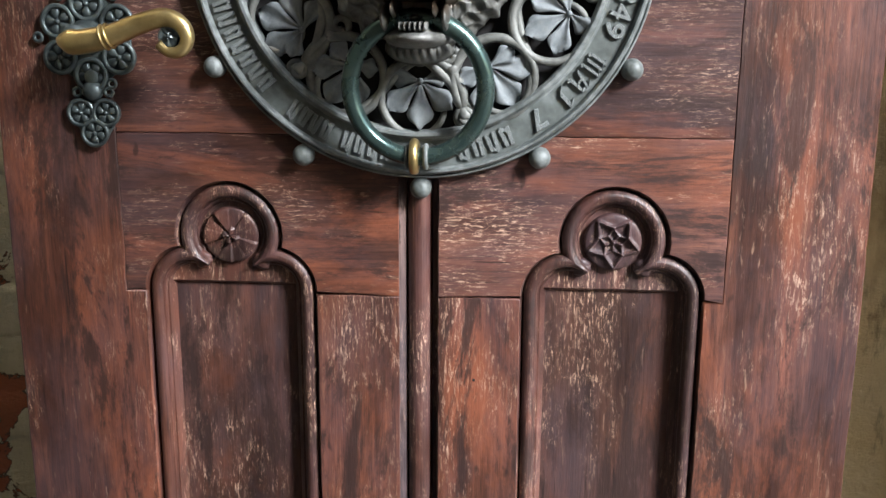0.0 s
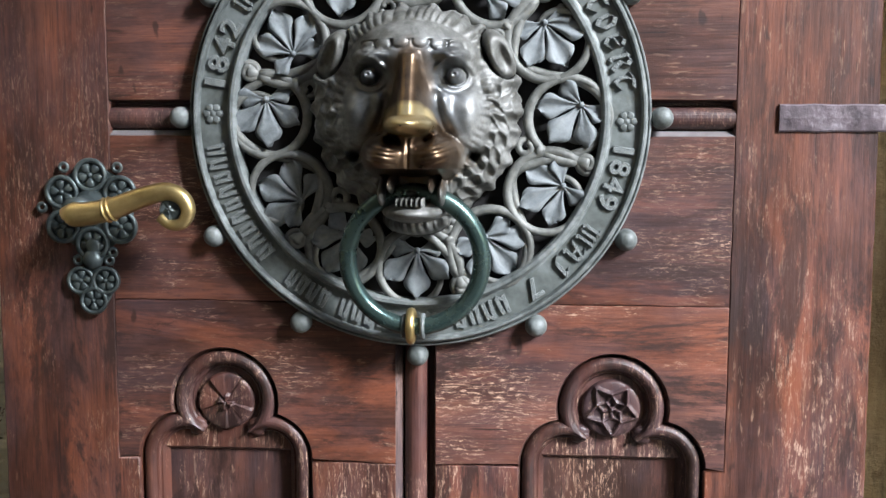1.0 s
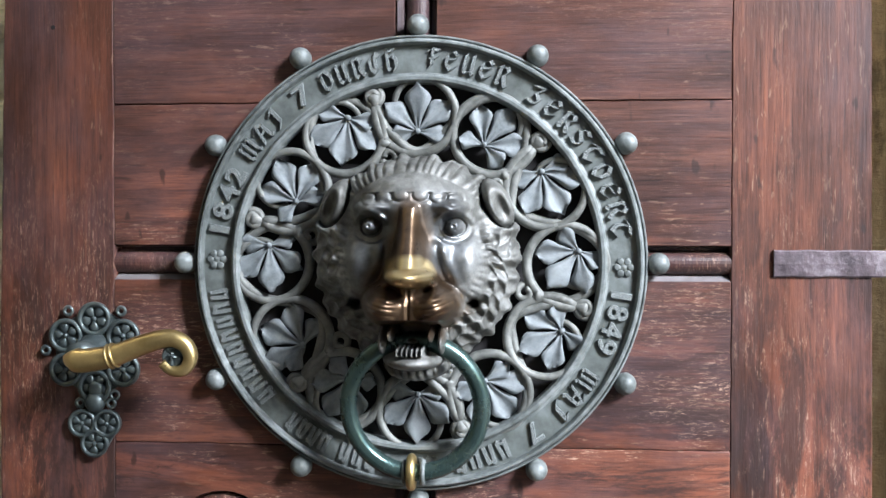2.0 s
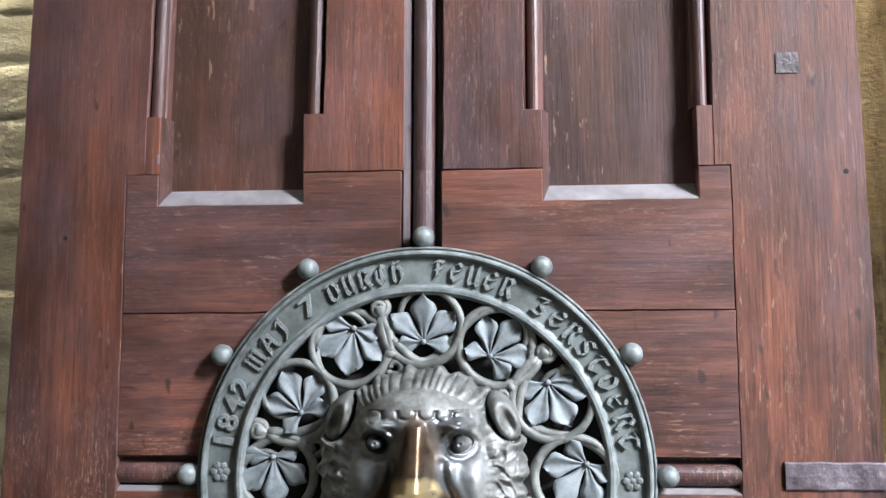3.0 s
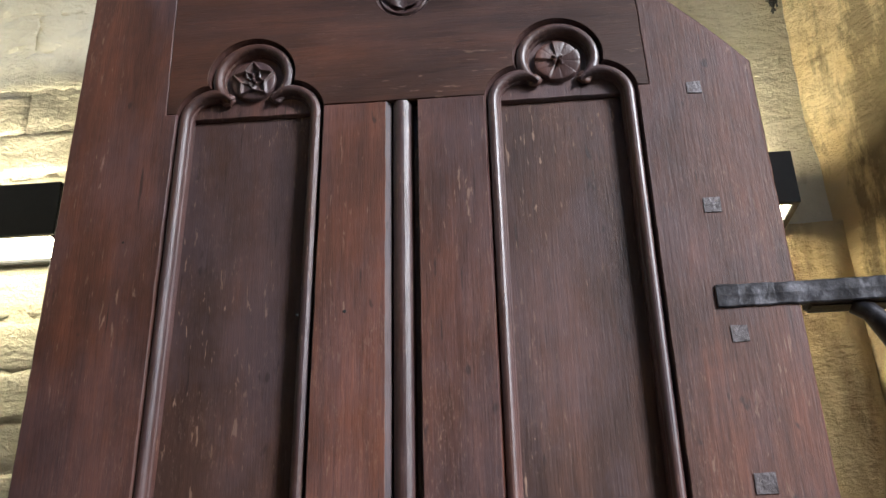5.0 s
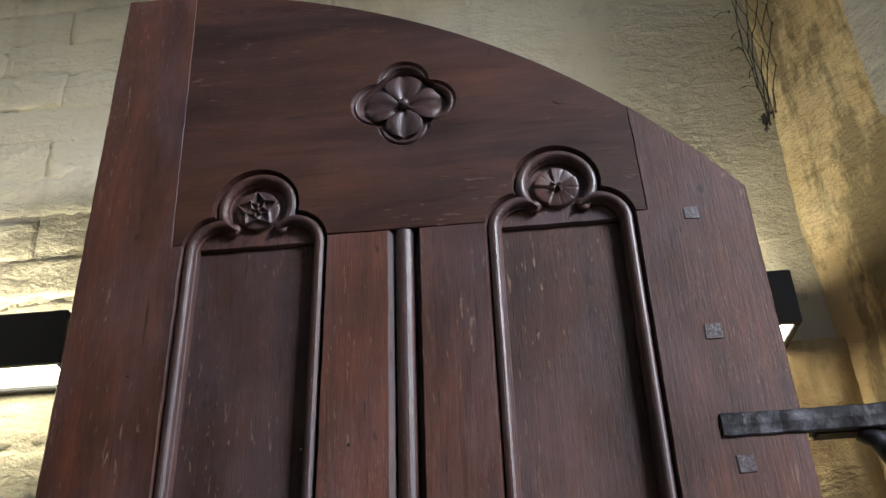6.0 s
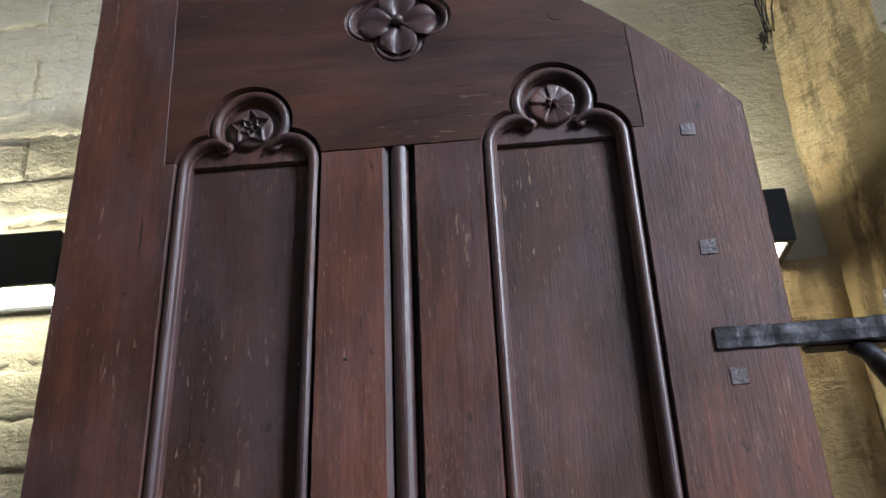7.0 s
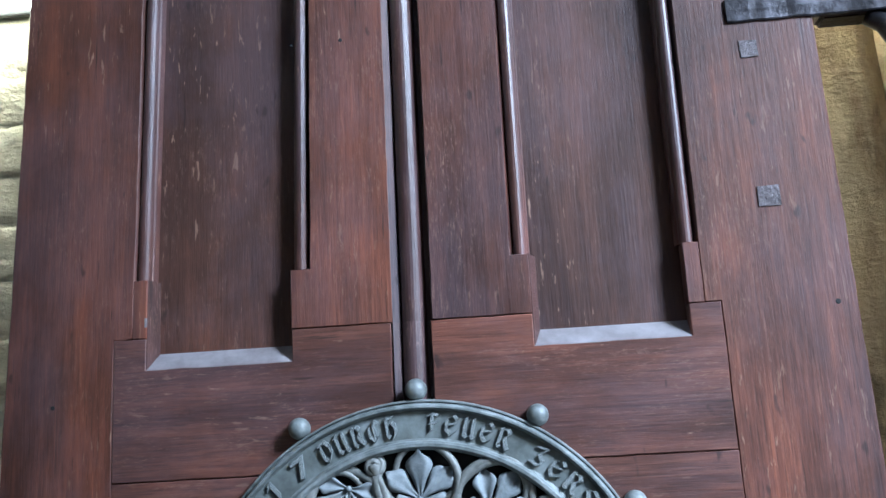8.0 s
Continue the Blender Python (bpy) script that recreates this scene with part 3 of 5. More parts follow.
part("flower_heart", turned([(0.0085, 0), (0.0085, 0.012), (0.007, 0.0155), (0.003, 0.017), (0.0, 0.0172)], 16, at=(QUAT[0], 0.0135, QUAT[1])), wood_carved, door, smooth=True)

# iron nail heads along the hinge stile
for x, z, s in ((0.391, 2.160, 0.0105), (0.390, 1.985, 0.012), (0.397, 1.815, 0.0115), (0.398, 1.641, 0.0135)):
    bm = block(x - s, x + s, -0.0012, 0.004, z - s, z + s, 0.0016)
    for v in bm.verts:
        v.co.x += 0.0015 * noise.noise((v.co.x * 90, z * 7, v.co.z * 90))
        v.co.z += 0.0015 * noise.noise((v.co.x * 90 + 9, z * 7, v.co.z * 90))
    part("nail_head", bm, lead, door, "square worn iron nail head")


# worm holes as flat discs with painted-in dark, a filled plug, a pale chip
for x, z, r in ((-0.071, 1.869, 0.0024), (-0.407, 1.458, 0.0026), (-0.130, 1.868, 0.0016), (0.455, 1.52, 0.003), (-0.36, 1.98, 0.0016), (0.06, 0.72, 0.0018)):
    part("worm_hole", turned([(r, -0.002), (r, 0.0002), (r * 0.5, 0.0003), (0.0, 0.0003)], 10, at=(x, 0, z)), hollow, door)
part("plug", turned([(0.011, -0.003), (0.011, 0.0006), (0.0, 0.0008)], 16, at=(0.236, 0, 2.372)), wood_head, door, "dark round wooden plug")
part("chip", block(-0.3045, -0.3012, -0.0004, 0.004, 1.541, 1.553, 0.0008), dust_highlight, door, "pale chipped splinter")

# ---- strap hinges ----
def strap_hinge(z, knuckle):
    h = tagged(empty("strap_hinge", (0.5, -0.004, z)), "blackened iron strap hinge let into the door's edge stile", "hinge", "strap hinges")
    bm = bmesh.new()
    n = 26
    rows = []
    for i in range(n + 1):
        x = 0.377 + (0.600 - 0.377) * i / n
        w = 0.0142 + 0.0012 * noise.noise((x * 45, z, 0))
        y = -0.0030 - 0.0008 * noise.noise((x * 60, z, 4)) - max(0.0, x - 0.48) * 0.03
        back = 0.004 if x < 0.482 else y + 0.009
        rows.append([bm.verts.new(p) for p in ((x, back, z - w), (x, y + 0.001, z - w), (x, y, z - w + 0.0015), (x, y - 0.0006, z), (x, y, z + w - 0.0015), (x, y + 0.001, z + w), (x, back, z + w))])
    for a, b in zip(rows, rows[1:]):
        for j in range(7):
            bm.faces.new((a[j], a[(j + 1) % 7], b[(j + 1) % 7], b[j]))
    bm.faces.new(rows[0])
    bm.faces.new(rows[-1])
    part("strap", bm, iron if knuckle else old_paint, h)
    if knuckle:
        bm = block(0.484, 0.640, 0.002, 0.034, z - 0.016, z + 0.0135, 0.004)
        part("bar", bm, iron, h, "thick iron bar behind the strap")
        bm = bmesh.new()
        tube([(0.535, 0.010, z - 0.016), (0.552, 0.006, z - 0.026), (0.563, 0.002, z - 0.044), (0.572, 0.0, z - 0.060), (0.592, 0.0, z - 0.066)], 0.017, sides=10, taper=lambda s: 0.55 + 0.6 * s, bm=bm)
        part("bracket", bm, iron, h, "curved iron bracket under the strap", smooth=True)
    part("knuckle", turned([(0.0, -0.075), (0.015, -0.075), (0.017, -0.07), (0.017, 0.045), (0.015, 0.05), (0.0, 0.05)], 18, "z", (0.604, 0.004, z)), iron, h, smooth=True)
    part("pintle", tube([(0.604, 0.006, z - 0.07), (0.625, 0.012, z - 0.068), (0.70, 0.02, z - 0.068)], 0.012), iron, h, smooth=True)


strap_hinge(1.1985, False)
strap_hinge(1.8625, True)

# ---- the round lion knocker plate, middle at (0, 1.198) ----
KX, KZ = 0.0, 1.198
knocker = tagged(empty("door_knocker", (KX, -0.002, KZ)), "round openwork bronze door plate with leaves, inscription, lion head and ring", "door knocker")


def ring_band(profile, steps=120, at=(KX, 0, KZ)):
    """A ring turned from a closed profile [(radius, height)...]."""
    bm = bmesh.new()
    cols = []
    for k in range(steps):
        a = k * math.tau / steps
        cols.append([bm.verts.new((at[0] + r * math.cos(a), at[1] - h, at[2] + r * math.sin(a))) for r, h in profile])
    m = len(profile)
    for k in range(steps):
        a, b = cols[k], cols[(k + 1) % steps]
        for i in range(m):
            bm.faces.new((a[i], a[(i + 1) % m], b[(i + 1) % m], b[i]))
    return bm


def round_over(r0, r1, h0, top, n=5):
    return [((r0 + r1) / 2 - (r1 - r0) / 2 * math.cos(math.pi * i / n), h0 + (top - h0) * math.sin(math.pi * i / n)) for i in range(n + 1)]


# solid disc coloured as the shade seen through the openwork
part("shade_disc", turned([(0.0, 0.0005), (0.198, 0.0005), (0.198, 0.002), (0.0, 0.002)], 64, at=(KX, 0, KZ)), hollow, knocker, "near-black disc standing in for the shaded hollow behind the openwork")
band_profile = [(0.191, 0.0005)] + round_over(0.190, 0.200, 0.012, 0.0205) + [(0.2030, 0.0110), (0.2305, 0.0110)] + round_over(0.2315, 0.2375, 0.0125, 0.0185) + [(0.2385, 0.0115)] + round_over(0.2388, 0.2425, 0.008, 0.0125) + [(0.2430, 0.0005)]
ground = part("band_ground", ring_band([(0.2040, 0.0110), (0.2040, 0.0128), (0.2330, 0.0128), (0.2330, 0.0110)]), tarnish, knocker, "tarnished ground under the lettering")
band = part("band", ring_band([(r * 1.009, h * 1.12) for r, h in band_profile]), patina, knocker, "flat rim band between two raised beads")

# domed rivets round the rim
bm = turned([(0.0, 0.0), (0.0105, 0.0), (0.0118, 0.004), (0.0118, 0.009), (0.0105, 0.0145), (0.0078, 0.0182), (0.0045, 0.0202), (0.0, 0.021)], 20)
rivet = part("rivet", bm, patina, knocker, smooth=True)
RIVET_R = 0.2555
rivet.matrix_basis = pose(KX + RIVET_R, 0, KZ)
for k in range(1, 12):
    a = math.tau * k / 12
    ob = new("rivet", rivet.data)
    ob.parent, ob.matrix_parent_inverse = knocker, knocker.matrix_basis.inverted()
    ob.matrix_basis = pose(KX + RIVET_R * math.cos(a), 0, KZ + RIVET_R * math.sin(a))

# raised lettering on the band
glyphs = {}


def glyph(ch):
    if ch not in glyphs:
        data = bpy.data.curves.new("letter", "FONT")
        data.body, data.size, data.extrude, data.bevel_depth, data.bevel_resolution = ch, 1.0, 0.055, 0.020, 0
        data.offset = 0.012
        data.resolution_u = 4
        me = curve_mesh("letter", data)
        co = np.array([v.co for v in me.vertices])
        lo, hi = co.min(0), co.max(0)
        me.transform(Matrix.Translation((-(lo[0] + hi[0]) / 2, -(lo[1] + hi[1]) / 2, 0)))
        me.transform(Matrix.Diagonal((1 / (hi[0] - lo[0]), 1 / (hi[1] - lo[1]), 1, 1)))
        me.materials.append(patina)
        glyphs[ch] = (me, hi[0] - lo[0])
    return glyphs[ch]


def on_band(angle, r=0.2186, h=0.0130):
    """Stands a flat shape on the band with its top outwards."""
    a = radians(angle)
    return Matrix.Translation((KX + r * math.cos(a), -h, KZ + r * math.sin(a))) @ Matrix.Rotation(radians(90 - angle), 4, "Y") @ Matrix.Rotation(radians(90), 4, "X")


def penned(*strokes, nib=0.27):
    """A black letter written with a broad nib held aslant, each stroke a raised ridge; fits a box of one by one."""
    bm = bmesh.new()
    nx, nz = nib / 2 * math.cos(radians(38)), nib * 0.42 * math.sin(radians(38))
    level = 0.0
    for line in strokes:
        for (xa, za), (xb, zb) in zip(line, line[1:]):
            level += 0.004
            ring = [(xa - nx, za - nz), (xa + nx, za + nz), (xb + nx, zb + nz), (xb - nx, zb - nz)]
            mx, mz = (xa + xb) / 2, (za + zb) / 2
            foot = [bm.verts.new((x, z, -0.06)) for x, z in ring]
            top = [bm.verts.new((mx + (x - mx) * 0.90, mz + (z - mz) * 0.93, 0.07 + level)) for x, z in ring]
            bm.faces.new(top)
            for i in range(4):
                bm.faces.new((foot[i], foot[(i + 1) % 4], top[(i + 1) % 4], top[i]))
    bmesh.ops.recalc_face_normals(bm, faces=bm.faces)
    me = bpy.data.meshes.new("letter")
    bm.to_mesh(me)
    bm.free()
    me.materials.append(patina)
    return me


STEM = ((-0.38, 0.36), (-0.25, 0.46), (-0.25, -0.36), (-0.10, -0.46))
ROUND = ((0.36, 0.28), (0.10, 0.46), (-0.28, 0.22), (-0.28, -0.22), (0.02, -0.46), (0.36, -0.26))
BLACK = {
    "D": penned(((-0.08, 0.40), (-0.26, 0.24), (-0.26, -0.30), (0.0, -0.46)), ((-0.40, 0.36), (0.10, 0.46), (0.34, 0.20), (0.34, -0.20), (0.0, -0.46))),
    "U": penned(((-0.40, 0.36), (-0.25, 0.46), (-0.25, -0.32), (-0.08, -0.46), (0.25, -0.26)), ((0.10, 0.36), (0.25, 0.46), (0.25, -0.36), (0.38, -0.46))),
    "R": penned(STEM, ((-0.25, 0.34), (0.10, 0.46), (0.30, 0.26), (0.04, 0.02), (0.28, -0.36), (0.42, -0.46))),
    "C": penned(ROUND, ((0.06, 0.36), (0.06, -0.34))),
    "H": penned(STEM, ((-0.25, 0.08), (0.10, 0.22), (0.30, 0.04), (0.30, -0.30), (0.12, -0.50)), ((-0.22, 0.40), (0.22, 0.46))),
    "F": penned(((-0.42, 0.34), (-0.14, 0.46), (0.36, 0.40)), ((-0.08, 0.42), (-0.08, -0.30), (-0.34, -0.46)), ((-0.28, 0.02), (0.26, 0.08))),
    "E": penned(ROUND, ((-0.22, 0.0), (0.30, 0.10)), nib=0.24),
    "Z": penned(((-0.34, 0.36), (0.28, 0.46), (-0.04, 0.08), (0.30, -0.14), (0.14, -0.42), (-0.34, -0.36))),
    "S": penned(((0.36, 0.34), (0.02, 0.46), (-0.28, 0.22), (0.28, -0.14), (0.10, -0.44), (-0.36, -0.34))),
    "T": penned(((-0.40, 0.30), (-0.10, 0.44), (0.40, 0.38)), ((0.0, 0.40), (-0.24, 0.14), (-0.22, -0.22), (0.05, -0.46), (0.36, -0.26))),
    "O": penned(((0.0, 0.46), (-0.29, 0.24), (-0.29, -0.24), (0.0, -0.46)), ((0.0, 0.46), (0.29, 0.24), (0.29, -0.24), (0.0, -0.46))),
    "M": penned(((-0.46, 0.36), (-0.34, 0.46), (-0.34, -0.36), (-0.22, -0.46)), ((-0.34, 0.30), (0.0, 0.46), (0.0, -0.42)), ((0.0, 0.30), (0.34, 0.46), (0.34, -0.36), (0.46, -0.46)), nib=0.2),
    "A": penned(((-0.42, 0.26), (-0.10, 0.46), (0.24, 0.32), (0.24, -0.36), (0.40, -0.46)), ((-0.06, 0.40), (-0.34, -0.46)), ((-0.28, -0.06), (0.24, 0.0)), nib=0.23),
    "I": penned(((-0.40, 0.36), (0.0, 0.46), (0.0, -0.30), (-0.36, -0.46)), nib=0.4),
}


def letter(ch, angle, wide, high=0.0225):
    me = BLACK[ch] if ch in BLACK else glyph(ch)[0]
    ob = new("letter", me)
    ob.parent, ob.matrix_parent_inverse = band, parent_matrix(band).inverted()
    ob.matrix_basis = on_band(angle) @ Matrix.Diagonal((wide, high, 0.045, 1))


def word(text, a0, a1):
    n = len(text)
    step = (a0 - a1) / n
    for i, ch in enumerate(text):
        full = radians(step) * 0.2165
        letter(ch, a0 - step * (i + 0.5), full * (0.42 if ch == "1" else 0.62 if ch == "I" else 0.88))


for text, a0, a1 in (("1842", 173, 152), ("MAI", 149, 131), ("7", 127.5, 122), ("DURCH", 119, 95), ("FEUER", 88, 63), ("ZERSTOERT", 57.5, 7), ("1849", -6.5, -26), ("MAI", -31, -49), ("7", -53, -58)):
    word(text, a0, a1)

# the worn lower words, no longer legible: plain raised bars
bm = block(-0.5, 0.5, -0.5, 0.5, -0.06, 0.06, 0.02)
bar_mesh = bpy.data.meshes.new("bar")
bm.to_mesh(bar_mesh)
bm.free()
bar_mesh.materials.append(patina)
for a0, a1, n in ((-63, -80, 4), (-84, -92, 2), (-98, -113, 4), (-116, -130, 4), (-137, -173, 9)):
    for i in range(n):
        mid_a = a0 + (a1 - a0) * (i + 0.5) / n
        step = abs(a1 - a0) / n
        for off, tilt_a, r, wide, high in ((-0.24, -4, 0.2186, 0.0042, 0.0205), (0.20, 5, 0.2186, 0.0042, 0.0195), (0.0, 58, 0.2262 if i % 2 else 0.2110, 0.0034, 0.0105)):
            ob = new("bar", bar_mesh)
            ob.parent, ob.matrix_parent_inverse = band, parent_matrix(band).inverted()
            ob.matrix_basis = on_band(mid_a - off * step, r, 0.0130 + 0.0002 * abs(off)) @ Matrix.Rotation(radians(tilt_a), 4, "Z") @ Matrix.Diagonal((wide, high, 0.045, 1))

# two small flowers part the inscription
for ang in (179, -1.0):
    bm = bmesh.new()
    for k in range(6):
        a = math.tau * k / 6
        turned([(0.0044, 0.0), (0.0042, 0.0014), (0.0026, 0.0024), (0.0, 0.0027)], 10, at=(KX + 0.2186 * math.cos(radians(ang)) + 0.0068 * math.cos(a), -0.0130, KZ + 0.2186 * math.sin(radians(ang)) + 0.0068 * math.sin(a)), bm=bm)
    turned([(0.0038, 0.0), (0.0036, 0.0018), (0.0, 0.0028)], 10, at=(KX + 0.2186 * math.cos(radians(ang)), -0.0130, KZ + 0.2186 * math.sin(radians(ang))), bm=bm)
    part("small_flower", bm, patina, band)


# five-lobed leaves
def leaf_bmesh(lobes, seed):
    bm = bmesh.new()
    for ang, length, wide in lobes:
        a0 = radians(ang)
        rows = []
        for i in range(11):
            s = i / 10
            grow = 0.13 + 0.87 * min(1.0, s / 0.66) ** 1.6
            w = wide * grow * math.sqrt(max(0.06, 1 - max(0.0, (s - 0.62) / 0.385) ** 2.2))
            row = []
            for j in range(9):
                c = (j - 4) / 4
                rad = length * s - 0.13 * length * c * c * s ** 4
                lift = 0.0058 * math.sin(math.pi * (0.10 + 0.62 * s)) * (0.72 + 0.28 * c * c) - 0.0012 * math.exp(-(c / 0.14) ** 2) * (1 - 0.6 * s) + 0.0034 * math.sin(2.2 * c + seed + ang) * s
                if abs(c) == 1:
                    lift -= 0.004
                x, z = rad, w * c
                row.append(bm.verts.new((x * math.cos(a0) - z * math.sin(a0), -0.010 - lift, x * math.sin(a0) + z * math.cos(a0))))
            rows.append(row)
        for a, b in zip(rows, rows[1:]):
            for j in range(8):
                bm.faces.new((a[j], a[j + 1], b[j + 1], b[j]))
        back = [bm.verts.new((v.co.x * 0.96, -0.004, v.co.z * 0.96)) for v in rows[-1]]
        for j in range(8):
            bm.faces.new((rows[-1][j], rows[-1][j + 1], back[j + 1], back[j]))
    turned([(0.0035, 0.0), (0.003, 0.003), (0.0, 0.004)], 8, at=(0, -0.012, 0), bm=bm)
    return bm


LEAVES = []
for v in range(3):
    jig = (0, 7, -6)[v]
    bm = leaf_bmesh([(90 + jig, 0.0520, 0.0150), (42 + jig * 1.5, 0.0480, 0.0140), (139 + jig, 0.0460, 0.0135), (-10 + jig, 0.0330, 0.0120), (192 - jig, 0.0300, 0.0115)], v * 1.7)
    me = bpy.data.meshes.new("leaf")
    bmesh.ops.recalc_face_normals(bm, faces=bm.faces)
    bm.to_mesh(me)
    bm.free()
    me.shade_smooth()
    me.materials.append(leaf_metal)
    LEAVES.append(me)
TURNS = (140, 200, -35, 0, 165, 30, 185, 60, 150, 180, -150, 120)   # the way each leaf points, from the one at the right round
for k in range(12):
    a = math.tau * k / 12
    r = 0.1600
    ob = new("leaf", LEAVES[k % 3])
    ob.parent, ob.matrix_parent_inverse = knocker, knocker.matrix_basis.inverted()
    ob.matrix_basis = Matrix.Translation((KX + r * math.cos(a), 0, KZ + r * math.sin(a))) @ Matrix.Rotation(-radians(TURNS[k]), 4, "Y") @ Matrix.Rotation(radians(8 * math.sin(k * 2.3)), 4, "X") @ Matrix.Translation((0, 0, -0.0175)) @ Matrix.Diagonal(((1.0, 1.08, 0.95)[k % 3], 1.15, 1.0, 1))


# vine stems that loop round every leaf and end in small scrolls
def vine(k):
    bm = bmesh.new()
    a = math.tau * k / 12
    side = 1 if k % 2 else -1
    cx, cz = KX + 0.1595 * math.cos(a), KZ + 0.1595 * math.sin(a)
    pts = []
    start = a + side * radians(80)
    for i in range(37):
        s = i / 36
        ang = start + side * math.tau * 1.08 * s
        rad = 0.0455 - 0.0090 * s - 0.020 * max(0.0, (s - 0.70) / 0.30) ** 1.5
        pts.append((cx + rad * math.cos(ang), -0.0125 - 0.004 * math.sin(math.pi * s) + 0.007 * max(0.0, (s - 0.72) / 0.28), cz + rad * math.sin(ang)))
    tube(pts, 0.0049, sides=8, taper=lambda s: 1.25 - 0.65 * s, flat=0.85, bm=bm)
    # a side shoot with a scroll, by turns at the inner and at the outer rim
    b = a + side * math.tau / 24
    rr = 0.1185 if k % 2 else 0.184
    sx, sz = KX + rr * math.cos(b), KZ + rr * math.sin(b)
    pts = []
    for i in range(25):
        s = i / 24
        ang = b + side * (math.pi * 0.2 + math.tau * 1.15 * s)
        rad = 0.0098 - 0.0052 * s
        pts.append((sx + rad * math.cos(ang), -0.012 - 0.004 * s, sz + rad * math.sin(ang)))
    tube(pts, 0.0042, sides=7, taper=lambda s: 1.0 - 0.15 * s, bm=bm)
    # a bud on a short stalk
    rr, inner = (0.1875, 0.160) if k % 2 else (0.128, 0.150)
    p0 = Vector((KX + inner * math.cos(b), -0.010, KZ + inner * math.sin(b)))
    p1 = Vector((KX + rr * math.cos(b), -0.013, KZ + rr * math.sin(b)))
    tube([p0.lerp(p1, s) for s in (0, 0.25, 0.45, 0.65, 0.85, 0.96, 1.0)], 0.0085, sides=10, taper=lambda s: (0.40, 0.45, 0.58, 0.80, 1.0, 0.90, 0.45)[round(s * 6)], bm=bm)
    return bm


# the main stem winds from the outer rim to the inner one and back, once for every two leaves
pts = []
for i in range(180):
    a = math.tau * i / 180
    w = math.cos(6 * a)
    r = 0.1590 + 0.0400 * math.copysign(abs(w) ** 0.8, w) + 0.0012 * math.sin(a * 5 + 1)
    pts.append((KX + r * math.cos(a), -0.0125 - 0.0025 * math.sin(12 * a), KZ + r * math.sin(a)))
part("main_stem", tube(pts, 0.0052, closed=True, sides=8, flat=0.85), vine_metal, knocker, smooth=True)
for k in range(12):
    part("vine", vine(k), vine_metal, knocker, smooth=True)


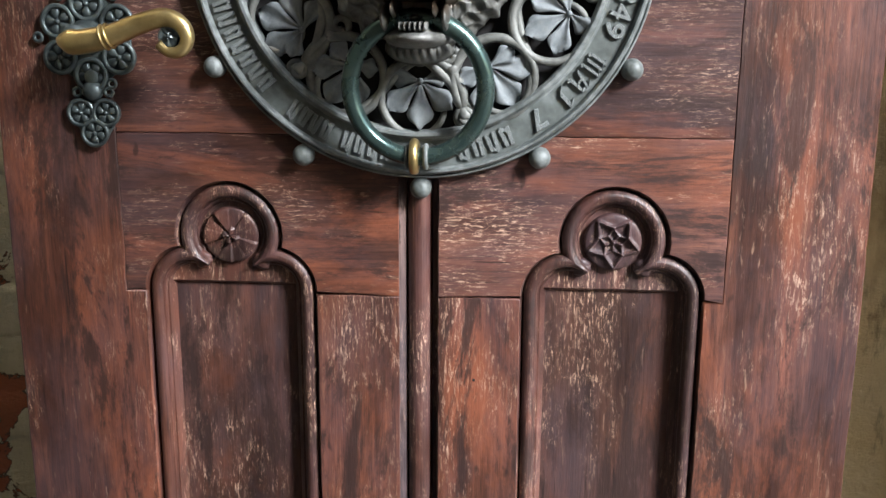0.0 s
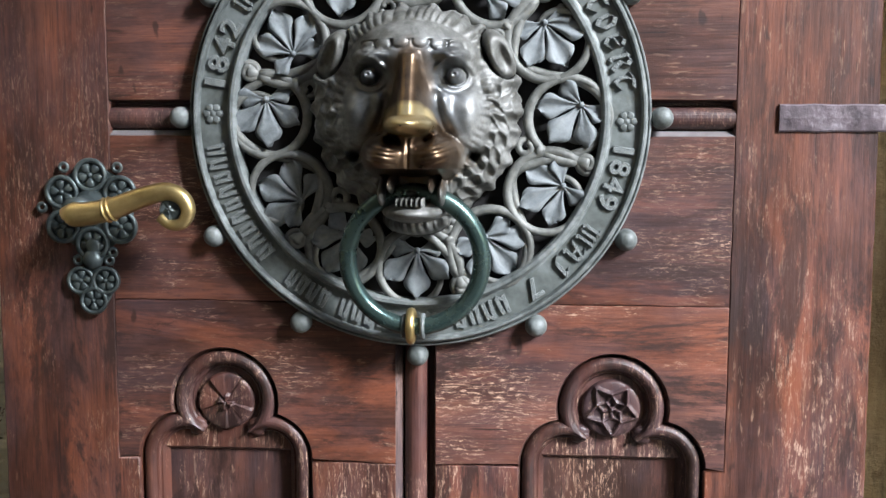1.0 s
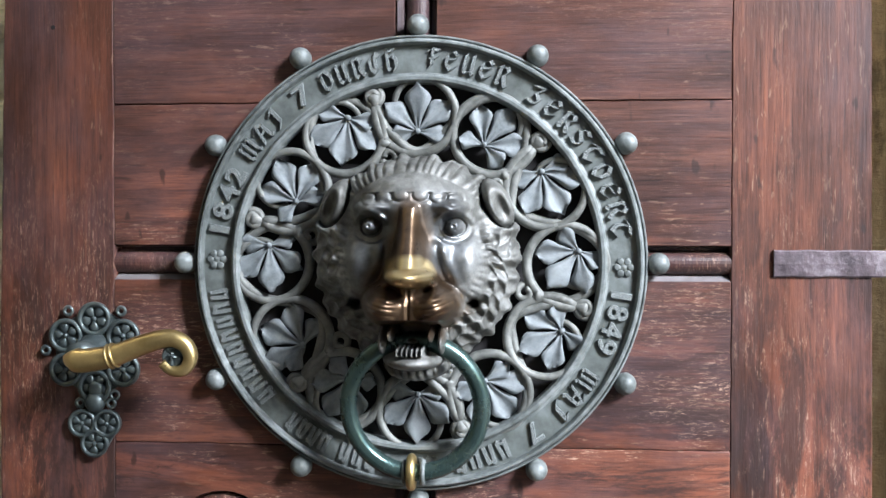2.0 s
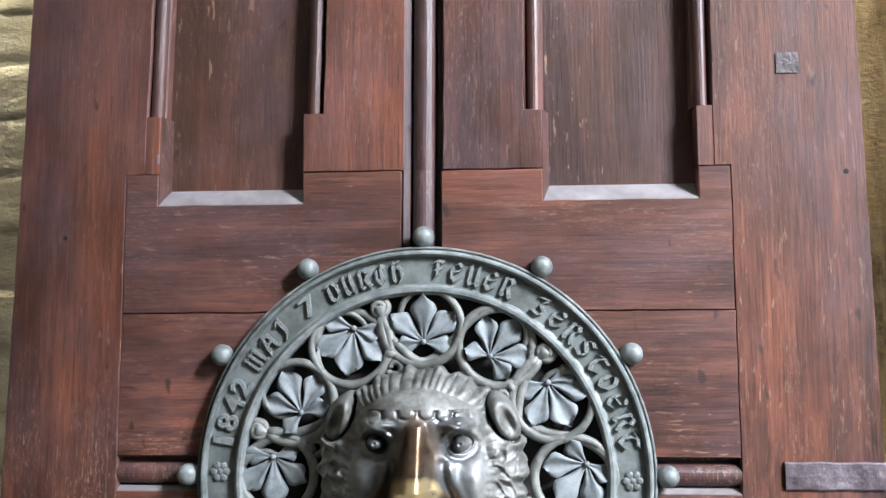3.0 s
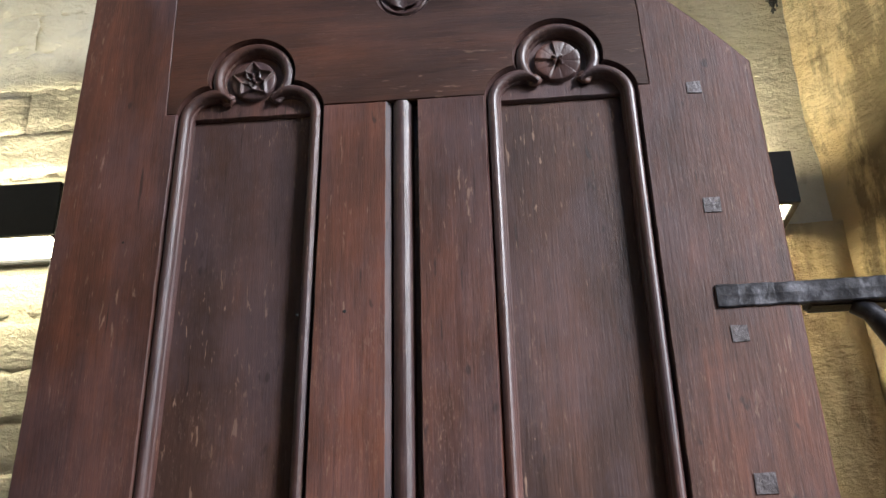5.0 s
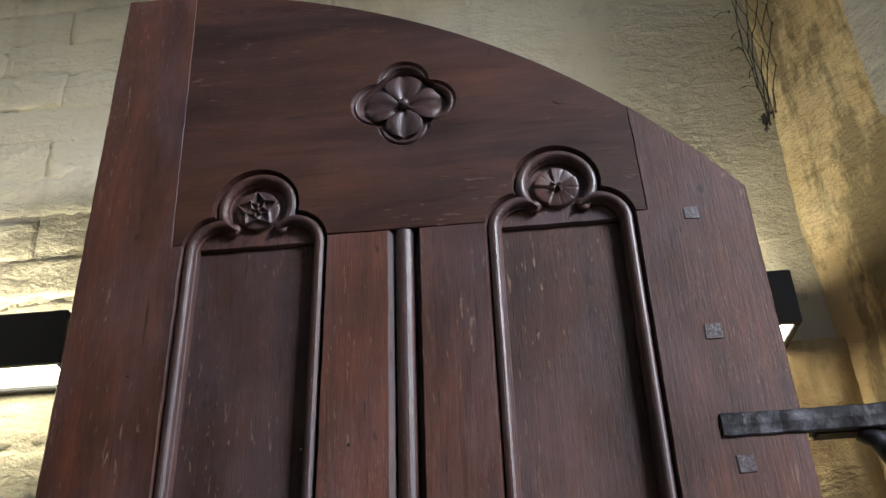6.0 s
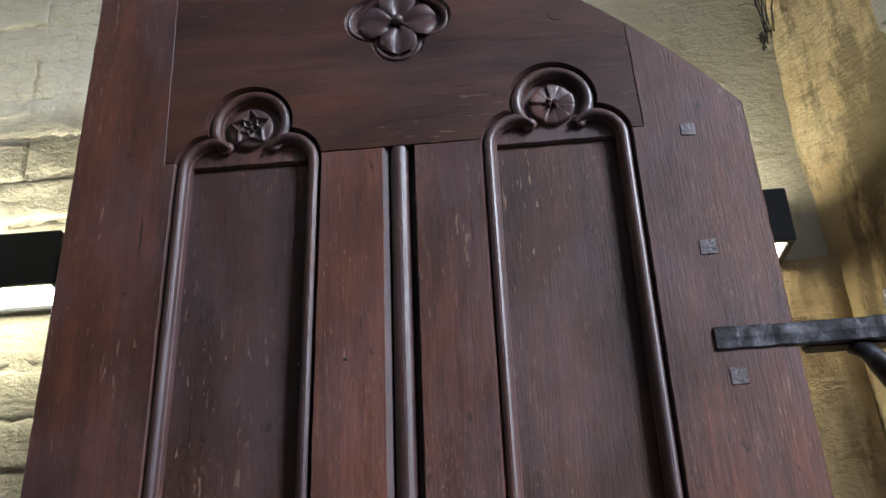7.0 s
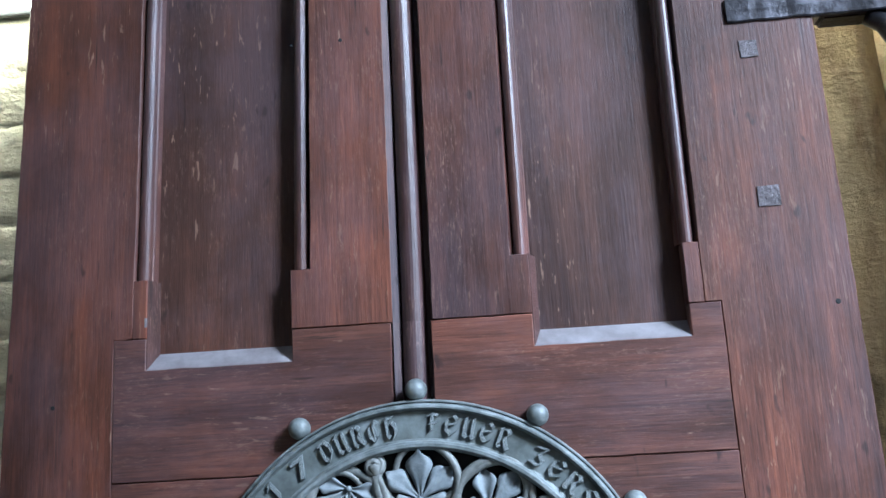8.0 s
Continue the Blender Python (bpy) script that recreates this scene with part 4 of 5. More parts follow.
# the lion head: one cast shape, raised out of the plate
def lion_height(x, z):
    """Relief of the head over the plate, for arrays of places from its middle."""
    def dome(cx, cz, rx, rz, peak, power=0.5, base=0.0):
        d = ((x - cx) / rx) ** 2 + ((z - cz) / rz) ** 2
        return base + (peak - base) * np.clip(1 - d, 0, None) ** power

    def join(a, b, k=0.010):
        h = np.clip(0.5 + 0.5 * (a - b) / k, 0, 1)
        return b * (1 - h) + a * h + k * h * (1 - h)

    def dent(h, cx, cz, rx, rz, depth):
        return h - depth * np.exp(-(((x - cx) / rx) ** 2 + ((z - cz) / rz) ** 2))

    def along(xa, za, xb, zb):
        """Distance from a line drawn on both halves of the face."""
        t = np.clip(((ax - xa) * (xb - xa) + (z - za) * (zb - za)) / ((xb - xa) ** 2 + (zb - za) ** 2), 0, 1)
        return np.hypot(ax - xa - t * (xb - xa), z - za - t * (zb - za))

    ax = np.abs(x)
    ang, rad = np.arctan2(z - 0.002, x), np.hypot(x, z - 0.002)
    edge = 0.109 + 0.004 * np.clip(z / 0.05, 0, 1) + 0.0022 * np.sin(ang * 23) + 0.0015 * np.sin(ang * 41 + 1)
    h = 0.012 * (rad < edge) + 0.040 * np.clip(1 - (rad / edge) ** 2, 0, None) ** 0.55
    # the mane: rows of overlapping hollow locks at the sides and below
    warp = 0.45 * np.sin(ang * 5 + 1.0) + 0.25 * np.sin(ang * 11)
    v = rad / 0.0120 + warp
    row = np.floor(v)
    u = ang * 17 / math.pi + 0.5 * (row % 2) + 0.2 * np.sin(row * 2.7) + 0.25 * np.sin(v * 1.7)
    du, dv = u - np.round(u), v - row
    cell = np.hypot(2 * du, 1.15 * (dv - 0.55))
    lock = (np.clip(cell, 0, 0.85) / 0.85) ** 2.2 + 0.35 * dv + 0.10 * np.abs(np.sin(u * 26 + v * 4)) * (cell < 0.7)
    face = np.hypot(x / 0.077, (z - 0.022) / 0.088)
    crown = np.clip((z - 0.028) / 0.02, 0, 1)
    mane = np.clip((face - 0.98) / 0.10, 0, 1) * np.clip((edge - rad) / 0.004, 0, 1) * (1 - crown)
    h = h + 0.0050 * (lock - 0.45) * mane
    # broad skull, forehead and brow
    h = join(h, dome(0, 0.024, 0.077, 0.088, 0.067, 0.42), 0.008)
    h = join(h, dome(0, 0.062, 0.074, 0.049, 0.0735, 0.5), 0.018)
    strands = 0.25 + 0.75 * np.abs(np.sin(ang * 34 + 1.3 * np.sin(ang * 9) + 30 * rad)) ** 0.7
    fringe = np.clip((rad - 0.091) / 0.010, 0, 1) * np.clip((edge - rad) / 0.003, 0, 1) * crown
    h = h + fringe * 0.0085 * strands
    side_hair = np.clip(1 - np.abs(face - 0.98) / 0.10, 0, 1) * (1 - crown)
    h = h + side_hair * 0.0042 * np.abs(np.sin(ang * 30 + 60 * rad))
    for s in (-1, 1):
        h = join(h, dome(s * 0.054, -0.004, 0.026, 0.046, 0.059, 0.5), 0.018)            # cheeks
        h = join(h, dome(s * 0.036, 0.0580, 0.030, 0.0125, 0.0765, 0.6), 0.012)          # brow ridges
    for q in (0.010, 0.027, 0.043):                                                     # curls over the brow
        curl = np.hypot((ax - q) / 1.25, z - 0.0715 + 0.12 * q)
        h = h + 0.0012 * np.exp(-(curl / 0.0055) ** 2) - 0.0018 * np.exp(-((curl - 0.0068) / 0.0014) ** 2) * (z < 0.073)
    bell = np.clip((0.042 - z) / 0.080, 0, 1)                                            # the muzzle widens like a bell
    bell_fade = np.clip((0.062 - z) / 0.030, 0, 1) * np.clip((z + 0.066) / 0.014, 0, 1)
    h = join(h, (0.074 + 0.020 * bell) * np.exp(-(ax / (0.0200 + 0.0315 * bell ** 1.5)) ** 4.5) * bell_fade, 0.012)
    t = np.clip((0.072 - z) / 0.080, 0, 1)
    fade = np.clip((z + 0.024) / 0.016, 0, 1)
    fade = fade * fade * (3 - 2 * fade) * np.clip((0.092 - z) / 0.034, 0, 1)
    bridge = (0.072 + 0.039 * t) * np.exp(-(ax / (0.0168 + 0.0070 * t)) ** 3.0) * fade
    h = join(h, bridge, 0.013)
    h = h - 0.0040 * np.exp(-(along(0.0250, 0.020, 0.0310, -0.014) / 0.0045) ** 2)       # furrows beside the bridge
    h = h + 0.0030 * np.exp(-(along(0.0310, 0.014, 0.0470, -0.026) / 0.0060) ** 2)       # folds from the eyes to the lips
    for s in (-1, 1):
        h = join(h, dome(s * 0.0245, -0.0390, 0.0300, 0.0265, 0.103, 0.45), 0.016)       # lips
    h = join(h, dome(0, -0.0100, 0.0268, 0.0128, 0.120, 0.24), 0.004)                     # nose pad
    for s in (-1, 1):
        q = np.hypot((x - s * 0.0155) / 1.7, z + 0.0252 - 0.40 * (ax - 0.0155))
        h = h - 0.020 * np.exp(-(q / 0.0042) ** 2)                                      # nostrils
        h = dent(h, s * 0.0425, 0.0390, 0.0170, 0.0135, 0.0160)                         # eye sockets
        h = join(h, dome(s * 0.0425, 0.0395, 0.0128, 0.0112, 0.0690, 0.45), 0.002)        # eyeballs
        q = np.hypot(x - s * 0.0425, (z - 0.0395) * 1.15)
        h = h + 0.0070 * np.exp(-((q - 0.0165) / 0.0034) ** 2) * np.clip((z - 0.040) / 0.008, 0, 1)
        h = h + 0.0030 * np.exp(-((q - 0.0130) / 0.0016) ** 2) - 0.0030 * np.exp(-((q - 0.0072) / 0.0013) ** 2) - 0.0045 * np.exp(-(q / 0.0026) ** 2)
        h = h - 0.0022 * np.exp(-((q - 0.0185) / 0.0018) ** 2) * np.clip((0.036 - z) / 0.01, 0, 1)
        h = dent(h, s * 0.0610, -0.0400, 0.0050, 0.0046, 0.032)                         # holes at the corners of the mouth
    for j in range(4):                                                                  # whisker folds
        h = h - 0.0012 * np.exp(-((z + 0.028 + 0.0062 * j - 0.25 * (ax - 0.02) - 5.0 * (ax - 0.026) ** 2) / 0.0012) ** 2) * np.clip((ax - 0.010) / 0.006, 0, 1) * np.clip((0.050 - ax) / 0.008, 0, 1)
    h = h - 0.0022 * np.exp(-(x / 0.0016) ** 2) * np.clip((-0.022 - z) / 0.006, 0, 1) * (z > -0.064)
    # mouth, teeth, lower jaw and beard
    mouth = (ax < 0.029) & (z < -0.0605 + 0.10 * ax) & (z > -0.090)
    h = np.where(mouth, np.minimum(h, 0.030), h)
    h = join(h, dome(0, -0.0765, 0.0135, 0.0070, 0.062, 0.5), 0.002)
    jaw = dome(0, -0.0960, 0.0345, 0.0125, 0.084, 0.35)
    h = join(h, jaw * (z < -0.086), 0.003)
    for s in (-1, 1):
        h = np.maximum(h, dome(s * 0.0300, -0.0770, 0.0058, 0.0170, 0.076, 0.4))
        h = np.maximum(h, dome(s * 0.0200, -0.0680, 0.0036, 0.0125, 0.088, 0.5))
    for j in range(6):
        h = np.maximum(h, 0.083 * ((np.abs(x + 0.0120 - 0.0048 * j) < 0.0017) & (z < -0.0805) & (z > -0.0885)))
    beard = dome(0, -0.1080, 0.034, 0.0150, 0.052, 0.4) + 0.0045 * np.abs(np.sin(x * 380 + 40 * z)) * (ax < 0.033) * (z < -0.1015) * (z > -0.122)
    h = join(h, beard * (z < -0.098), 0.003)
    solid = (rad < edge) | (np.hypot(x / 0.037, (z + 0.106) / 0.020) < 1)
    # ears: long upright cups close to the head
    for s in (-1, 1):
        ex, ez = ax - 0.0850 + 0.35 * (z - 0.064), z - 0.064
        d = np.hypot(ex / 0.0165, ez / 0.0270)
        ear = 0.049 * np.clip(1 - d ** 2, 0, None) ** 0.40 - 0.019 * np.exp(-(np.hypot((ex - 0.0030) / 0.0080, (ez + 0.005) / 0.0150)) ** 2.4)
        inside = (d < 0.98) & (x * s > 0)
        h = np.where(inside, np.maximum(np.where(face < 0.95, h, 0.0), ear), h)
        solid |= inside
    return np.where(solid, np.maximum(h, 0.006), 0.0)


def lion_head():
    nx, nz = 300, 310
    xs = np.linspace(-0.122, 0.122, nx)
    zs = np.linspace(-0.130, 0.122, nz)
    X, Z = np.meshgrid(xs, zs)
    Hh = lion_height(X, Z)
    Hh = Hh * 1.22
    soft = Hh.copy()
    soft[1:-1, 1:-1] = (Hh[1:-1, 1:-1] * 4 + Hh[:-2, 1:-1] + Hh[2:, 1:-1] + Hh[1:-1, :-2] + Hh[1:-1, 2:]) / 8
    keep = soft > 0.004
    ids = -np.ones(keep.shape, int)
    verts = []
    for j, i in np.argwhere(keep):
        ids[j, i] = len(verts)
        verts.append((KX + X[j, i], -0.006 - soft[j, i], KZ + Z[j, i]))
    faces = []
    for j in range(nz - 1):
        for i in range(nx - 1):
            f = (ids[j, i], ids[j, i + 1], ids[j + 1, i + 1], ids[j + 1, i])
            if min(f) >= 0:
                faces.append(tuple(int(q) for q in f))
    me = bpy.data.meshes.new("lion_head")
    me.from_pydata(verts, [], faces)
    bm = bmesh.new()
    bm.from_mesh(me)
    rim = [e for e in bm.edges if e.is_boundary]
    out = bmesh.ops.extrude_edge_only(bm, edges=rim)
    for v in out["geom"]:
        if isinstance(v, bmesh.types.BMVert):
            v.co.y = -0.003
    bmesh.ops.recalc_face_normals(bm, faces=bm.faces)
    bm.to_mesh(me)
    bm.free()
    return me


def lion_metal():
    """Patinated bronze, rubbed brown on the muzzle and bright brass on the nose where hands touch it."""
    m, nt, b = material("touched_bronze")
    place = nt.nodes.new("ShaderNodeTexCoord").outputs["Object"]
    v = coords(nt, (1, 1, 1))
    a = noise_of(nt, v, 70, 6, 0.65)
    c = noise_of(nt, v, 14, 4, 0.6)

    def near(centre, scale, lo, hi):
        d = node(nt, "Mapping", {"Vector": node(nt, "VectorMath", {0: place, 1: centre}, operation="SUBTRACT").outputs[0], "Scale": scale}).outputs[0]
        d = node(nt, "VectorMath", {0: d}, operation="LENGTH").outputs[1]
        d = node(nt, "Math", {0: d, 1: node(nt, "MapRange", {0: c, 1: 0.3, 2: 0.7, 3: -0.22, 4: 0.22}).outputs[0]}, operation="ADD").outputs[0]
        return node(nt, "MapRange", {0: d, 1: lo, 2: hi, 3: 1.0, 4: 0.0}).outputs[0]

    face = near((KX, -0.07, KZ + 0.012), (13.5, 3, 14.0), 0.72, 1.05)
    lips = near((KX, -0.11, KZ - 0.036), (17.0, 3, 27), 0.75, 1.15)
    bridge = near((KX, -0.09, KZ + 0.026), (44, 5, 20), 0.6, 1.15)
    nose = near((KX, -0.14, KZ - 0.005), (36, 4, 62), 0.70, 1.0)
    rub = node(nt, "Math", {0: lips, 1: bridge}, operation="MAXIMUM").outputs[0]
    f = mix(nt, 0.5, a, c)
    old = ramp(nt, mix(nt, 0.7, f, noise_of(nt, v, 28, 7, 0.75)), [(0.38, (0.040, 0.039, 0.033)), (0.5, (0.105, 0.106, 0.096)), (0.63, (0.225, 0.228, 0.216))])
    grey_face = ramp(nt, f, [(0.35, (0.060, 0.060, 0.056)), (0.6, (0.17, 0.180, 0.185))])
    brown = ramp(nt, f, [(0.35, (0.075, 0.048, 0.030)), (0.6, (0.18, 0.122, 0.072))])
    col = mix(nt, face, old, grey_face)
    col = mix(nt, rub, col, brown)
    col = mix(nt, nose, col, (0.50, 0.395, 0.20))
    nt.links.new(col, b.inputs["Base Color"])
    rub = node(nt, "Math", {0: rub, 1: node(nt, "Math", {0: face, 1: 0.62}, operation="MULTIPLY").outputs[0]}, operation="MAXIMUM").outputs[0]
    nt.links.new(node(nt, "MapRange", {0: rub, 3: 0.2, 4: 0.9}).outputs[0], b.inputs["Metallic"])
    shine = node(nt, "MapRange", {0: rub, 3: 0.50, 4: 0.31}).outputs[0]
    nt.links.new(node(nt, "Math", {0: shine, 1: node(nt, "MapRange", {0: a, 1: 0.3, 2: 0.7, 3: -0.05, 4: 0.08}).outputs[0]}, operation="ADD").outputs[0], b.inputs["Roughness"])
    hair = noise_of(nt, coords(nt, (1, 1, 0.25)), 190, 4, 0.6, 0.5)
    bump(nt, b, mix(nt, 0.4, a, hair), 0.3, 0.0012)
    return m


part("lion_head", lion_head(), lion_metal(), knocker, "cast lion head with a rubbed brass nose", smooth=True)

# the ring hangs out of the mouth and leans back on the plate
RC, RR, RT = Vector((0.001, -0.054, 1.051)), 0.0690, 0.0092
lean = radians(10)
pts = []
for k in range(72):
    a = math.tau * k / 72
    pts.append((RC.x + RR * math.cos(a), RC.y - RR * math.sin(a) * math.sin(lean), RC.z + RR * math.sin(a) * math.cos(lean) * 1.04))
part("pull_ring", tube(pts, RT, closed=True, sides=16), ring_bronze, knocker, "heavy green-brown bronze ring", smooth=True)
low = Vector(pts[54])


def collar(dx, r, w, mat, name, label):
    n = 28
    ring = [(low.x + dx + 0.15 * dx, low.y + r * math.cos(math.tau * k / n), low.z + 0.0004 + r * math.sin(math.tau * k / n)) for k in range(n)]
    part(name, tube(ring, w, closed=True, sides=10, up=Vector((1, 0, 0))), mat, knocker, label, smooth=True)


collar(-0.004, 0.0145, 0.0050, brass, "collar", "polished brass collar on the ring")
collar(0.0065, 0.0112, 0.0028, patina, "collar", "narrow pale collar on the ring")
collar(-0.0105, 0.0105, 0.0024, patina, "collar", "narrow pale collar on the ring")

# ---- the lever handle on its pierced plate ----
HX, HZ = -0.359, 1.098
handle = empty("door_handle", (HX, -0.002, HZ))
handle.parent, handle.matrix_parent_inverse = door, door.matrix_basis.inverted()
handle["label"] = "curved brass lever handle on a dark pierced floral plate"


def florets(places, r, parent):
    for x, z in places:
        n = 26
        bm = tube([(x + r * math.cos(math.tau * k / n), -0.0065, z + r * math.sin(math.tau * k / n)) for k in range(n)], r * 0.17, closed=True, sides=7)
        for k in range(5):
            a = math.tau * k / 5 + x * 50
            root = Vector((x + r * 0.12 * math.cos(a), -0.0062, z + r * 0.12 * math.sin(a)))
            tip = Vector((x + r * 0.86 * math.cos(a), -0.0048, z + r * 0.86 * math.sin(a)))
            tube([root.lerp(tip, s) + Vector((0, -0.0014 * math.sin(math.pi * s), 0)) for s in (0, 0.25, 0.5, 0.75, 0.92, 1.0)], r * 0.34, sides=6, taper=lambda s: (0.25, 0.55, 0.9, 1.0, 0.75, 0.3)[round(s * 5)], flat=0.38, bm=bm)
        turned([(r * 0.2, 0.0), (r * 0.18, 0.004), (0.0, 0.0058)], 8, at=(x, -0.0045, z), bm=bm)
        part("floret", bm, dark_bronze, parent, smooth=True)


lobes = [(HX + 0.0375 * math.cos(radians(30 + 60 * k)), HZ + 0.0375 * math.sin(radians(30 + 60 * k))) for k in range(6)]
outline = []
for k in range(6):
    a = 30 + 60 * k
    outline += arc(HX + 0.0375 * math.cos(radians(a)), HZ + 0.0375 * math.sin(radians(a)), 0.0175, a - 72, a + 72, 8)
part("plate", slab_mesh("plate", outline, -0.0035, 0.003, edge=0.0008), dark_bronze, handle)
florets(lobes, 0.0165, handle)
tri = [(HX - 0.0145, HZ - 0.0785), (HX + 0.0135, HZ - 0.0785), (HX - 0.0005, HZ - 0.1005)]
outline = arc(*tri[2], 0.0145, 200, 340, 8) + arc(*tri[1], 0.0150, -60, 120, 10) + [(HX + 0.011, HZ - 0.055), (HX + 0.016, HZ - 0.04), (HX - 0.016, HZ - 0.04), (HX - 0.011, HZ - 0.055)] + arc(*tri[0], 0.0150, 60, 240, 10)
part("plate", slab_mesh("plate", outline, -0.003, 0.0026, edge=0.0008), dark_bronze, handle)
florets(tri, 0.0138, handle)
part("boss", turned([(0.0, 0.0), (0.011, 0.0), (0.0115, 0.004), (0.008, 0.009), (0.0, 0.011)], 18, at=(HX, -0.003, HZ - 0.055)), dark_bronze, handle, smooth=True)
part("boss", turned([(0.0, 0.0), (0.0085, 0.0), (0.009, 0.004), (0.006, 0.007), (0.0, 0.008)], 18, at=(HX + 0.001, -0.003, HZ - 0.040)), dark_bronze, handle, smooth=True)
for x, z in ((HX - 0.056, HZ + 0.002), (HX - 0.030, HZ + 0.046), (HX + 0.030, HZ + 0.046), (HX - 0.017, HZ - 0.056), (HX + 0.018, HZ - 0.056), (HX + 0.022, HZ - 0.047)):
    bm = tube([(x + 0.0045 * math.cos(math.tau * k / 12), -0.005, z + 0.0045 * math.sin(math.tau * k / 12)) for k in range(12)], 0.002, closed=True, sides=6)
    part("curl", bm, dark_bronze, handle, smooth=True)
part("neck", turned([(0.019, 0.0), (0.019, 0.004), (0.0145, 0.010), (0.0125, 0.022), (0.0125, 0.046), (0.0, 0.046)], 24, at=(HX - 0.001, -0.003, HZ + 0.003)), dark_bronze, handle, smooth=True)


def smooth_line(points, per=6):
    pts = [Vector(p) for p in points]
    pts = [2 * pts[0] - pts[1]] + pts + [2 * pts[-1] - pts[-2]]
    out = []
    for p0, p1, p2, p3 in zip(pts, pts[1:], pts[2:], pts[3:]):
        for i in range(per):
            t = i / per
            out.append(0.5 * ((2 * p1) + (p2 - p0) * t + (2 * p0 - 5 * p1 + 4 * p2 - p3) * t * t + (3 * p1 - p0 - 3 * p2 + p3) * t ** 3))
    return out + [pts[-2]]


lever_line = smooth_line([(-0.373, -0.046, 1.0985), (-0.362, -0.052, 1.0965), (-0.345, -0.056, 1.0960), (-0.3146, -0.057, 1.1020), (-0.284, -0.057, 1.1135), (-0.257, -0.057, 1.1205), (-0.240, -0.057, 1.1145), (-0.2335, -0.057, 1.1010), (-0.2400, -0.057, 1.0880), (-0.2530, -0.056, 1.0860), (-0.2640, -0.055, 1.0940)])
part("lever", tube(lever_line, 0.0138, sides=16, taper=lambda s: (0.25 + 5.2 * s) if s < 0.145 else 0.96 - 0.56 * min(1, (s - 0.145) / 0.75)), brass, handle, "curved polished brass lever", smooth=True)
for s in (0.295, 0.31):
    i = int(s * (len(lever_line) - 1))
    p, q = lever_line[i], lever_line[i + 1]
    d = (q - p).normalized()
    u1 = d.cross(Vector((0, 1, 0))).normalized()
    u2 = d.cross(u1)
    q0 = p + d * (0.0 if s < 0.34 else 0.006)
    part("band_ring", tube([q0 + (u1 * math.cos(math.tau * k / 24) + u2 * math.sin(math.tau * k / 24)) * 0.0122 for k in range(24)], 0.0016, closed=True, sides=6, up=d), brass, handle, smooth=True)
part("scroll_flower", disc_relief(-0.2530, 1.1020, 0.0122, -0.054, 0.007, pinwheel(0.2), 8, 40), dark_bronze, handle, "small dark flower inside the lever's scroll", smooth=True)

# ---- wall lamps: long black boxes that wash the wall with light ----
WALL = 0.262


def wall_lamp(x0, x1, z0, z1, label):
    y0, y1 = 0.150, WALL - 0.004
    lamp = tagged(empty("wall_lamp", ((x0 + x1) / 2, WALL, z0)), label, "wall lamp", "wall lamps")
    bm = bmesh.new()
    for xa, xb, ya, yb in ((x0, x1, y0, y0 + 0.010), (x0, x1, y1 - 0.012, y1), (x0, x0 + 0.010, y0 + 0.010, y1 - 0.012), (x1 - 0.010, x1, y0 + 0.010, y1 - 0.012)):
        block(xa, xb, ya, yb, z0, z1, 0.0012, bm)
    block(x0 + 0.009, x1 - 0.009, y0 + 0.009, y1 - 0.011, z1 - 0.044, z1 - 0.036, 0, bm)
    part("housing", bm, lamp_black, lamp)
    part("diffuser", block(x0 + 0.0105, x1 - 0.0105, y0 + 0.0105, y1 - 0.0125, z0 + 0.006, z0 + 0.012, 0.001), glow, lamp, "glowing white diffuser")
    # upper sheet added only to fill the wall above with light
    part("diffuser", block(x0 + 0.0105, x1 - 0.0105, y0 + 0.0105, y1 - 0.0125, z1 - 0.0355, z1 - 0.031, 0.001), wall_fill, lamp, "glowing white diffuser")


wall_lamp(-1.00, -0.534, 2.076, 2.164, "long black box lamp shining down the limewashed wall")
wall_lamp(0.09, 0.552, 2.057, 2.141, "black box lamp on the wall behind the door")

# ---- the place round the door ----
def shell(name, bm, mat, label, category=""):
    return tagged(part(name, bm, mat), label, category, kind="structure")


floor = shell("floor", block(-60, 60, -60, 0.6, -0.3, 0.0, 0), paving, "worn grey stone paving", "floor")
CORNER = 0.630
wall = shell("wall_north", block(-1.45, CORNER + 0.4, WALL + 0.0006, WALL + 0.35, 0, 4.2, 0), limewash, "rough limewashed brick wall behind the door", "wall")
# out of view, added to keep light off the left side
shell("wall_west", block(-1.75, -1.45, -1.62, WALL + 0.35, 0, 4.2, 0), limewash, "unseen limewashed wall added to dim the left side", "wall")
# never in view; its front edge is set to cut sun and sky up high
shell("ceiling", block(-1.75, 2.4, -1.08, WALL + 0.35, 3.95, 4.3, 0), limewash, "unseen plastered ceiling added to shade the door's top", "ceiling")


# added behind the camera; its east end softly blocks the sun at the left
shell("wall_south", block(-1.75, 1.70, -1.95, -1.62, 0, 3.95, 0), stone, "unseen grey stone wall added to shade the door's left", "wall")

# the splayed reveal beside the hinges: an uneven stained plaster face
SPLAY = 0.577
# stained slab on the back wall; its ochre puts in the lamp's warm light
bm = block(0.20, CORNER + 0.012, WALL - 0.008, WALL + 0.004, 0.0, 2.07, 0)
bmesh.ops.subdivide_edges(bm, edges=[e for e in bm.edges if abs(e.verts[0].co.z - e.verts[1].co.z) > 1], cuts=60)
bmesh.ops.subdivide_edges(bm, edges=[e for e in bm.edges if abs(e.verts[0].co.x - e.verts[1].co.x) > 0.2], cuts=14)
